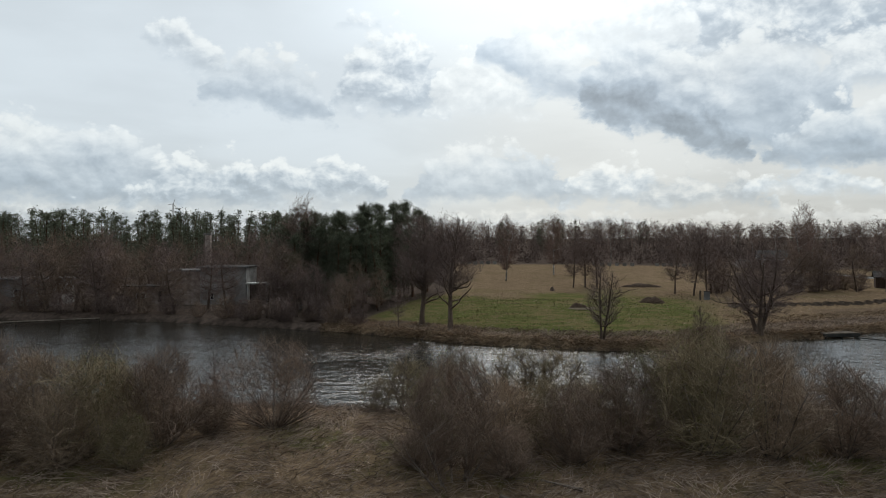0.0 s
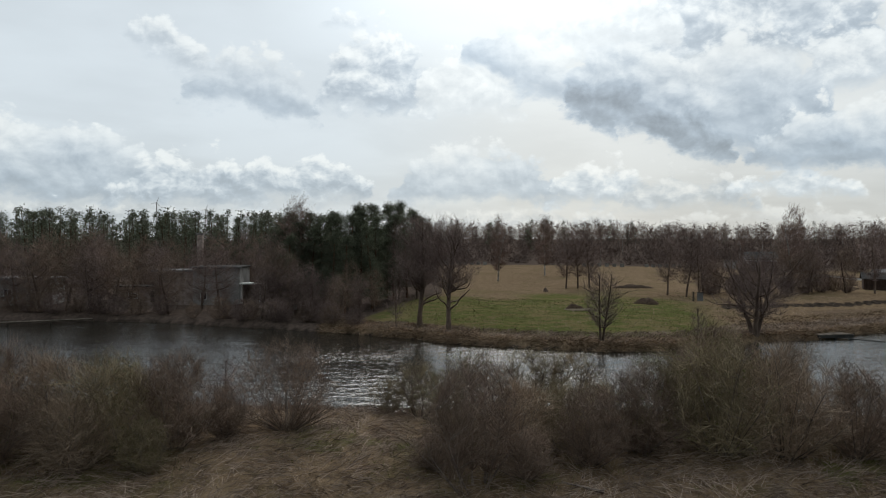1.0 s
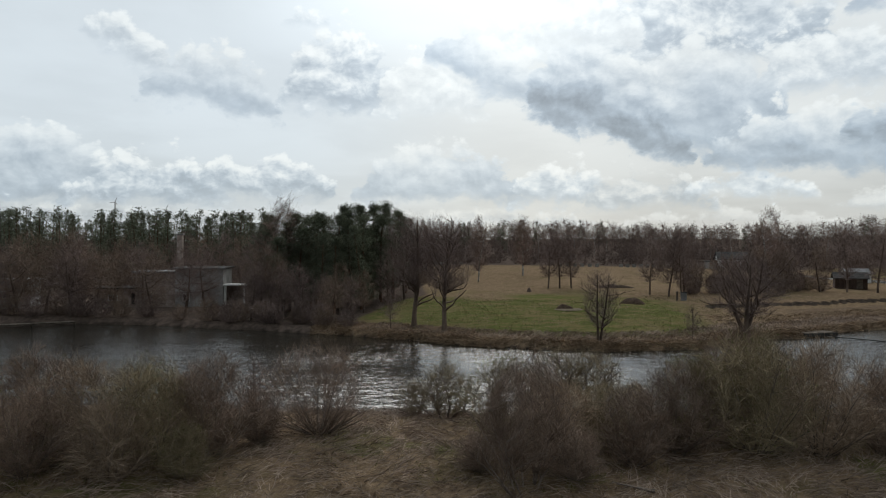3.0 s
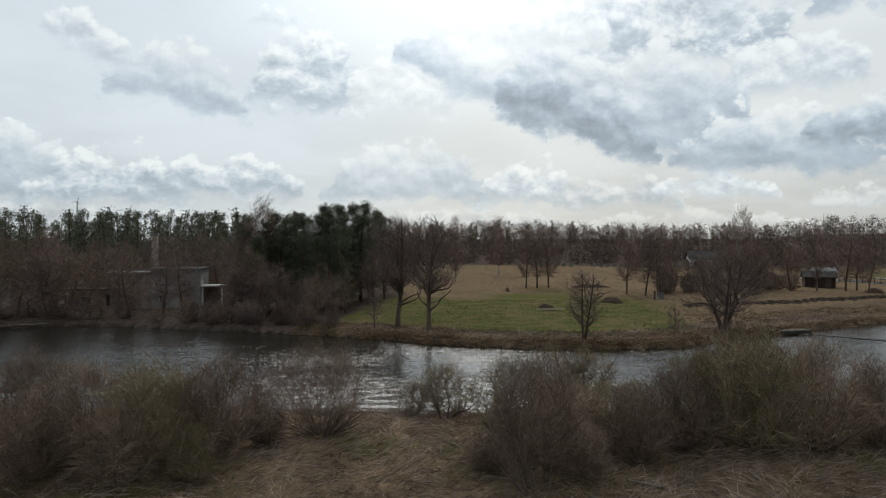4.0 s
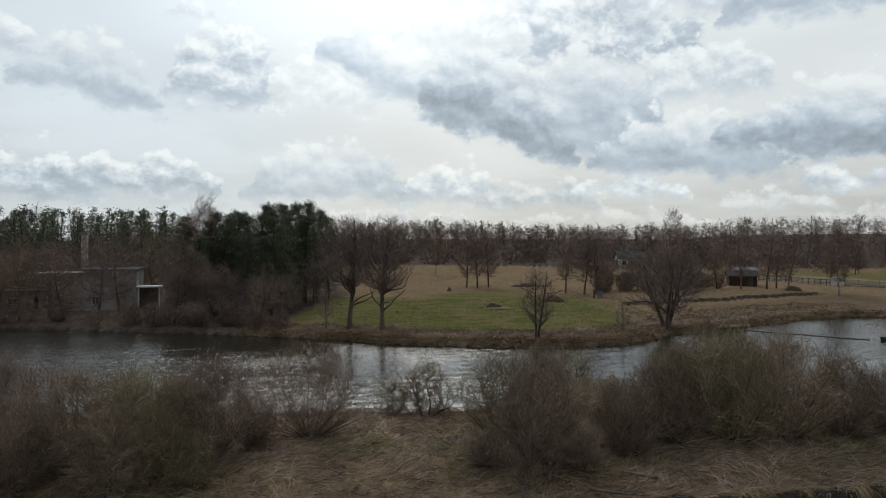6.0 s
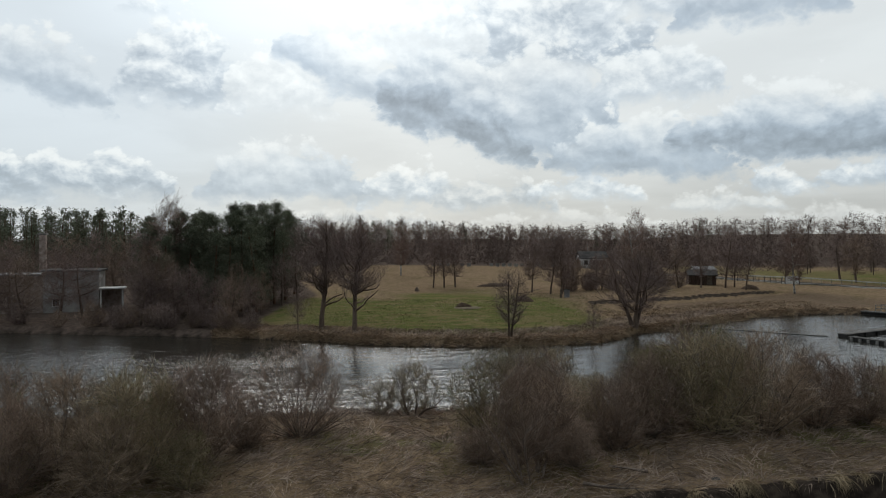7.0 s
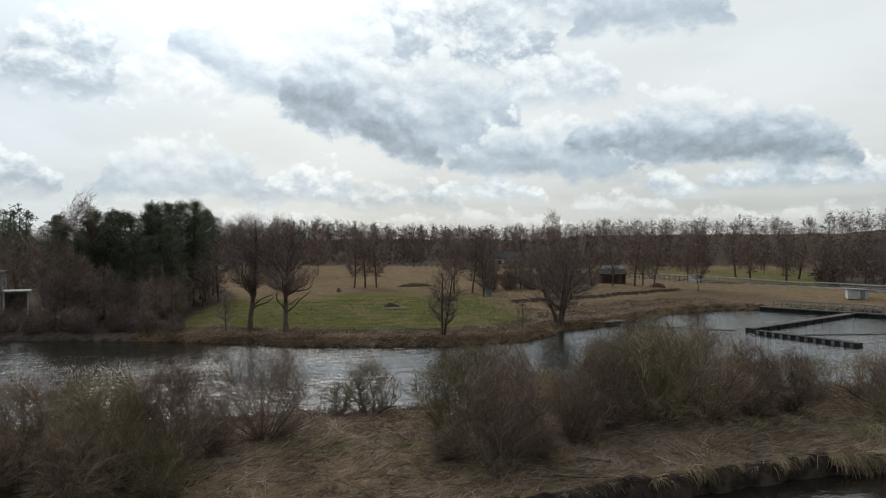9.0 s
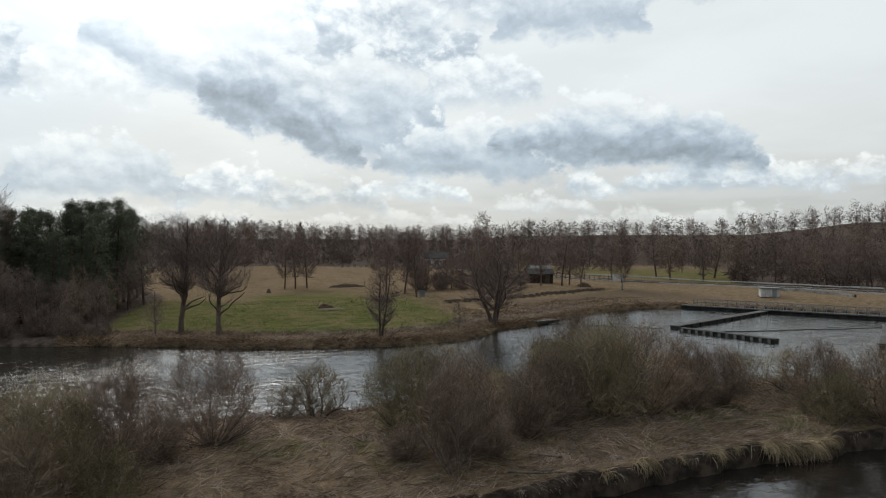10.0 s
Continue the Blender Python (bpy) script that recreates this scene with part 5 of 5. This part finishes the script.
def roadside():
    strip("road", ROAD, 5.0, 0.10, M_GRAVEL, "pale worn gravel road behind the meadow", "road")
    strip("kerb", [(x - 3.0, y) for x, y in ROAD], 0.25, 0.12, M_KERB, "pale low concrete kerb along the road", "kerb", 0.12)
    guard = empty("guard_rail", 0, 0, 0)
    line = [(129.8, 86.0), (123.8, 114.5), (114.5, 128.0), (107.0, 137.0), (101.5, 148.0)]
    run = [Vector((*line[0], 0)).lerp(Vector((*line[1], 0)), i / 7) for i in range(7)]
    for p0, p1 in zip(line[1:-1], line[2:]):
        run += [Vector((*p0, 0)).lerp(Vector((*p1, 0)), i / 6) for i in range(6)]
    for p in run:
        p.z = float(land(p.x, p.y))
        beams("post", [((p.x, p.y, p.z - 0.1), (p.x, p.y, p.z + 0.8), 0.1, 0.1)], M_RAIL, guard)
    for p0, p1 in zip(run[:-1], run[1:]):
        beams("rail", [((p0.x, p0.y, p0.z + 0.7), (p1.x, p1.y, p1.z + 0.7), 0.06, 0.2)], M_WHITE, guard)
    tagged(guard, "pale low guard rail along the road's far side", "guard rail")
    gate = empty("white_gate", 99.8, 128.6, float(land(99.8, 128.6)), -38)
    boxes("panel", [(0, 0, 1.02, 2.5, 0.06, 1.6)], M_WHITE, 0.01, gate, "white sheet panel")
    # grey bar added in place of the diagonal shade across the panel
    beams("brace", [((-1.2, -0.05, 1.78), (1.2, -0.05, 0.26), 0.05, 0.07)], M_RAIL, gate)
    for px in (-1.33, 1.33):
        boxes("post", [(px, 0, 0.9, 0.14, 0.14, 1.9)], M_METAL, 0.01, gate)
    tagged(gate, "white sheet-metal gate panel beside the road", "gate")
    gate.rotation_mode = "XYZ"
    fence = empty("metal_fence", 0, 0, 0)
    a, b = Vector((98.4, 130.0, 0)), Vector((90.5, 148.0, 0))
    for i in range(17):
        p = a.lerp(b, i / 16)
        z = float(land(p.x, p.y))
        beams("post", [((p.x, p.y, z - 0.1), (p.x, p.y, z + 1.35), 0.09, 0.09)], M_METAL, fence)
    za, zb = float(land(a.x, a.y)), float(land(b.x, b.y))
    for h in (0.35, 1.2):
        beams("rail", [((a.x, a.y, za + h), (b.x, b.y, zb + h), 0.06, 0.07)], M_METAL, fence)
    tagged(fence, "low dark metal fence beside the road", "fence")
    rail = empty("pale_railing", 0, 0, 0)
    a, b = Vector((117.0, 106.0, 0)), Vector((126.0, 66.0, 0))
    last = None
    for i in range(14):
        p = a.lerp(b, i / 13)
        z = float(land(p.x, p.y))
        beams("post", [((p.x, p.y, z - 0.1), (p.x, p.y, z + 1.0), 0.09, 0.09)], M_RAIL, rail)
        if last:
            for h in (0.55, 0.98):
                beams("rail", [((last.x, last.y, last.z + h), (p.x, p.y, z + h), 0.05, 0.07)], M_KERB, rail)
        last = Vector((p.x, p.y, z))
    tagged(rail, "pale two-bar railing beside the road", "railing")


def cottages():
    x, y = 83.6, 187.0
    top = empty("white_cottage", x, y, float(land(x, y)) - 0.2, -14)
    walls(7.2, 6.0, 2.7, M_WHITE, top, 1.7)
    gable("roof", 7.2, 6.0, 2.7, 4.4, 0.4, 0.16, M_ROOF, top)
    for px in (-2.2, 0.2, 2.4):
        opening(top, px, -3.02, 1.5, 0.9, 1.1, M_WOOD)
    tagged(top, "small white cottage with a dark pitched roof", "cottage")
    x, y = 80.6, 132.4
    top = empty("wooden_shed", x, y, float(land(x, y)) - 0.1, -26, 1.15)
    walls(4.6, 3.4, 1.8, M_DARKWOOD, top, 0.8)
    gable("roof", 4.6, 3.4, 1.8, 2.6, 0.3, 0.12, M_ROOF, top)
    boxes("door", [(1.2, -1.73, 0.85, 0.9, 0.06, 1.6)], M_WOOD, 0.01, top)
    tagged(top, "dark wooden shed with a low pitched roof", "shed")
    x, y = 90.5, 146.0
    top = empty("pale_outbuilding", x, y, float(land(x, y)) - 0.1, -10)
    walls(4.6, 4.0, 2.0, M_WHITE, top, 0.9)
    gable("roof", 4.6, 4.0, 2.0, 2.9, 0.3, 0.14, M_TINROOF, top)
    tagged(top, "low whitewashed outbuilding with a grey pitched roof", "outbuilding")
    x, y = 77.2, 188.0
    top = empty("pale_barn", x, y, float(land(x, y)) - 0.2, -8)
    walls(4.0, 4.0, 1.9, M_PLASTER, top)
    boxes("roof", [(0, 0, 2.02, 4.5, 4.6, 0.2)], M_ROOF, 0.03, top)
    tagged(top, "low pale barn at the edge of the far wood", "barn")


def far_fences():
    one = None
    for a0, a1, d in ((11.6, 14.4, 196), (16.2, 21.0, 198), (23.0, 24.4, 199), (-1.5, 4.0, 200)):
        top = empty("panel_fence", 0, 0, 0)
        n = int((a1 - a0) * d / 57.3 / 1.6)
        for i in range(n + 1):
            a = radians(a0 + (a1 - a0) * i / n)
            x, y = d * math.sin(a), d * math.cos(a)
            z = float(land(x, y))
            if one is None:
                one = boxes("panel", [(0, 0, 0.4, 1.0, 0.1, 0.9)], M_CONCRETE, 0.01, top)
                ob = one
            else:
                ob = part("panel", one.data, top)
            ob.matrix_basis = pose(x, y, z - 0.05, 0, 0, -math.degrees(a))
        tagged(top, "pale concrete panel fence before the far wood", "fence", "far fences")


def turbines():
    for az, el, name in ((-20.1, 3.05, "wind_turbine"), (-16.7, 2.62, "wind_turbine")):
        d = 2400.0
        x, y, z = d * math.sin(radians(az)), d * math.cos(radians(az)), EYE + d * math.tan(radians(el))
        ground = float(land(x, y))
        top = empty(name, x, y, ground, -az)
        P = np.array([[[0, 0, t * (z - ground)] for t in (0, 0.5, 1.0)]])
        v, f = tubes(P, np.array([[3.4, 2.6, 1.8]]), 10)
        part("tower", mesh_of("tower", v, [f], M_WHITE), top)
        hub = boxes("nacelle", [(0, 0, z - ground, 3.0, 7.0, 3.0)], M_WHITE, 0.4, top)
        for k in range(3):
            a = radians(20 + 120 * k)
            tip = (17 * math.sin(a), -4.0, z - ground + 17 * math.cos(a))
            v, f = tubes(np.array([[[0, -4.0, z - ground], [tip[0] * 0.4, -4.0, z - ground + 17 * 0.4 * math.cos(a)], tip]]), np.array([[0.7, 1.0, 0.25]]), 6)
            part("blade", mesh_of("blade", v, [f], M_WHITE), hub)
        tagged(top, "small white wind turbine far beyond the pine forest", "wind turbine", "wind turbines")


def mound(name, x, y, w, d, h, material, label, category, seed):
    n, m = 20, 6
    v, f = [(0, 0, h)], []
    for j in range(1, m + 1):
        for i in range(n):
            a, r = 2 * math.pi * i / n, j / m
            k = 1 + 0.18 * float(lump(math.cos(a) * 3, math.sin(a) * 3 + seed, 1.0, seed))
            px, py = w / 2 * r * k * math.cos(a), d / 2 * r * k * math.sin(a)
            pz = h * (1 - r * r) * (1 + 0.35 * float(lump(px * 2, py * 2, 0.7, seed + 1))) if j < m else -0.12
            v.append((px, py, pz))
    tris = [(0, 1 + i, 1 + (i + 1) % n) for i in range(n)]
    quads = [(1 + j * n + i, 1 + (j + 1) * n + i, 1 + (j + 1) * n + (i + 1) % n, 1 + j * n + (i + 1) % n) for j in range(m - 1) for i in range(n)]
    ob = new(name, mesh_of(name, np.array(v), [np.array(tris), np.array(quads)], material))
    ob.location = (x, y, float(land(x, y)))
    return tagged(ob, label, category)


river_house()
jetty()
pond_walls()
footbridge()
landing()
pump_hut()
roadside()
cottages()
far_fences()
turbines()
mound("sand_patch", 17.3, 92.0, 3.6, 3.0, 0.05, M_SAND, "pale bare patch of sand in the meadow", "sand patch", 3)
mound("earth_mound", 17.0, 92.2, 2.4, 1.3, 0.55, M_BRUSH, "dark heap of earth on the sand patch", "mound", 5)
mound("brush_mound", 28.6, 101.0, 3.8, 2.2, 0.75, M_BRUSH, "low dark heap of cut brushwood in the grass", "brush heap", 7)
mound("brush_mound", 35.4, 131.4, 7.0, 2.4, 0.5, M_BRUSH, "long low heap of cut branches in the meadow", "brush heap", 9)
mound("brush_mound", 84.0, 121.5, 4.0, 2.4, 0.8, M_BRUSH, "low dark heap of branches under the roadside trees", "brush heap", 11)
mound("tree_stump", 18.4, 124.0, 0.9, 0.9, 0.8, M_BARK, "dark weathered tree stump in the meadow", "stump", 13)
mound("pale_stone", 8.07, 27.4, 0.45, 0.3, 0.1, M_DARKSLAB, "grey stone lying in the grass of the bank", "stone", 15)
box_z = float(land(37.6, 105.0))
bin_top = empty("meter_cabinet", 37.6, 105.0, box_z, -15)
boxes("body", [(0, 0, 0.6, 0.8, 0.5, 1.2)], M_TINROOF, 0.03, bin_top, "blue-grey sheet steel")
boxes("lid", [(0, 0, 1.23, 0.9, 0.6, 0.07)], M_METAL, 0.01, bin_top)
boxes("post", [(-0.9, 0, 0.65, 0.25, 0.25, 1.4)], M_WOOD, 0.02, bin_top)
tagged(bin_top, "small blue-grey cabinet beside a post in the meadow", "cabinet")



def fallen_branch(x, y, turn, length, label):
    rng = np.random.default_rng(int(abs(x) * 10))
    P, R = stem_line(rng, length, 0.07, 7, way=np.array([[1.0, 0.0, 0.12]]))
    P[..., 2] *= 0.35
    B, Q = branch(rng, P, R, 7, 0.3, 1.0, (25, 55), 0.4, 4, 0.02, 0.15, 0.5, 0.02)
    top = new("fallen_branch")
    top.matrix_basis = pose(x, y, float(land(x, y)) + 0.12, 0, 0, turn)
    v, f = tubes(P, R, 6)
    part("stem", mesh_of("stem", v, [f], M_STEM), top)
    for k in range(len(B)):
        v, f = tubes(B[k:k + 1], Q[k:k + 1], 4)
        part("twig", mesh_of("twig", v, [f], M_STEM), top)
    tagged(top, label, "branch")


strip("retaining_wall", [(113.5, 97.0), (111.5, 89.0), (109.5, 82.0), (106.6, 77.4)], 0.4, 0.05, M_CONCRETE, "low curved pale concrete wall by the dam", "retaining wall", 0.45, "")
fallen_branch(2.2, 28.0, -50, 2.6, "bleached fallen branch lying on the channel bank")
fallen_branch(5.4, 28.4, 160, 1.8, "grey fallen branch in the flattened grass")
# ---- grass and reeds ----
def strewn(name, label, count, x0, x1, y_at, material, length, width, droop, rise, seed, n=3, flow=0.0, keep_if=None):
    rng = np.random.default_rng(seed)
    x = rng.uniform(x0, x1, count)
    y = y_at(rng, x)
    if keep_if is not None:
        ok = keep_if(rng, x, y)
        x, y = x[ok], y[ok]
    m = len(x)
    base = np.stack([x, y, land(x, y) - 0.03], -1)
    # the blades lie over in swathes
    a = 3.0 * lump(x, y, 2.6, seed) + 1.2 * lump(x, y, 0.9, seed + 1) + flow + rng.normal(size=m) * 0.7
    way = np.stack([np.cos(a), np.sin(a), rng.uniform(rise[0], rise[1], m)], -1)
    v, f = blades(rng, base, way, rng.uniform(length[0], length[1], m), rng.uniform(width[0], width[1], m), droop, n)
    tagged(new(name, mesh_of(name, v, [f], material)), label, "grass", kind="stuff")


def on_dyke(rng, x):
    n, s = channel_edge(x), dyke_edge(x)
    return n + 0.95 + (s - n - 0.85) * rng.random(len(x))


strewn("dead_grass", "flattened dead straw-coloured grass lying in swathes", 52000, -28, 32, on_dyke, M_DRY, (0.45, 1.15), (0.018, 0.042), 0.3, (0.25, 1.0), 41, 3)
strewn("green_shoots", "thin new green grass among the dead stalks", 9000, -28, 32, on_dyke, M_GRASS, (0.15, 0.35), (0.02, 0.04), 0.05, (1.0, 3.0), 43, 3,
       keep_if=lambda rng, x, y: lump(x, y, 3.4, 33) > 0.1)
strewn("bank_grass", "dry grass hanging over the eroded channel bank", 2200, -28, 34, lambda rng, x: channel_edge(x) + rng.uniform(0.55, 0.95, len(x)), M_DRY, (0.3, 0.7), (0.02, 0.045), 0.5, (0.1, 0.6), 45, 4, -1.5)
strewn("river_fringe", "pale dry reeds along the dyke's river edge", 7000, -28, 34, lambda rng, x: dyke_edge(x) - rng.uniform(-0.1, 1.2, len(x)), M_DRY, (0.4, 0.9), (0.02, 0.045), 0.15, (0.8, 2.0), 47, 4)
strewn("far_reeds", "brown drooping reeds along the far river bank", 26000, -14, 80, lambda rng, x: far_edge(x) + np.abs(rng.normal(size=len(x))) * 1.3 - 0.1, M_REED, (0.35, 0.8), (0.04, 0.09), 0.3, (0.25, 1.1), 49, 3, -1.5)
strewn("far_tussocks", "dry tussocks between the bank and the green meadow", 16000, -12, 60, lambda rng, x: far_edge(x) + rng.uniform(1.0, 7.0, len(x)), M_DRY, (0.25, 0.6), (0.04, 0.09), 0.2, (0.5, 1.6), 51, 3)


strewn("dead_sedge", "brown dead sedge on the wet ground by the shore", 13000, 34, 78, lambda rng, x: far_edge(x) + rng.uniform(0.5, 13.0, len(x)), M_REED, (0.2, 0.5), (0.05, 0.1), 0.25, (0.4, 1.4), 53, 3)
strewn("bank_sedge", "brown matted sedge on the slope below the wood", 6000, -14, 4, lambda rng, x: far_edge(x) + rng.uniform(0.3, 6.5, len(x)), M_REED, (0.3, 0.8), (0.05, 0.09), 0.3, (0.3, 1.2), 55, 3)
strewn("meadow_tufts", "short dry tufts scattered over the green meadow", 16000, -6, 62, lambda rng, x: far_edge(x) + 4 + 48 * rng.random(len(x)) ** 1.3, M_DRY, (0.10, 0.24), (0.04, 0.07), 0.2, (0.5, 1.8), 57, 3,
       keep_if=lambda rng, x, y: lump(x, y, 4.0, 58) + 0.6 * lump(x, y, 1.3, 59) > -0.05)
strewn("meadow_grass", "short green spring grass of the meadow", 13000, -6, 40, lambda rng, x: far_edge(x) + 4 + 34 * rng.random(len(x)) ** 1.2, M_GRASS, (0.08, 0.18), (0.05, 0.1), 0.1, (0.5, 1.6), 61, 3)


def tussock(x, y, z, size, count, seed):
    rng = np.random.default_rng(seed)
    a = rng.uniform(-2.9, -0.3, count)
    base = np.stack([x + rng.normal(size=count) * size * 0.38, y + rng.uniform(0.0, 0.5, count), np.full(count, z) + rng.uniform(-0.1, 0.1, count)], -1)
    way = np.stack([np.cos(a) * 0.7, np.sin(a), rng.uniform(0.3, 1.3, count)], -1)
    v, f = blades(rng, base, way, rng.uniform(0.7, 1.5, count) * size, rng.uniform(0.02, 0.045, count), 0.55, 5)
    tagged(new("grass_tussock", mesh_of("grass_tussock", v, [f], M_PALE)), "pale straw tussock drooping over the eroded bank", "grass tussock", "bank tussocks")


for i, (x, size) in enumerate([(8.7, 0.75), (10.9, 0.4), (13.2, 0.7), (14.6, 0.45), (16.6, 0.9), (17.7, 1.0), (19.2, 1.0), (20.6, 0.6), (6.2, 0.4)]):
    yy = float(channel_edge(np.array([x]))[0]) + 0.45
    tussock(x, yy, float(land(x, yy + 0.4)), size, int(230 * size), 60 + i)
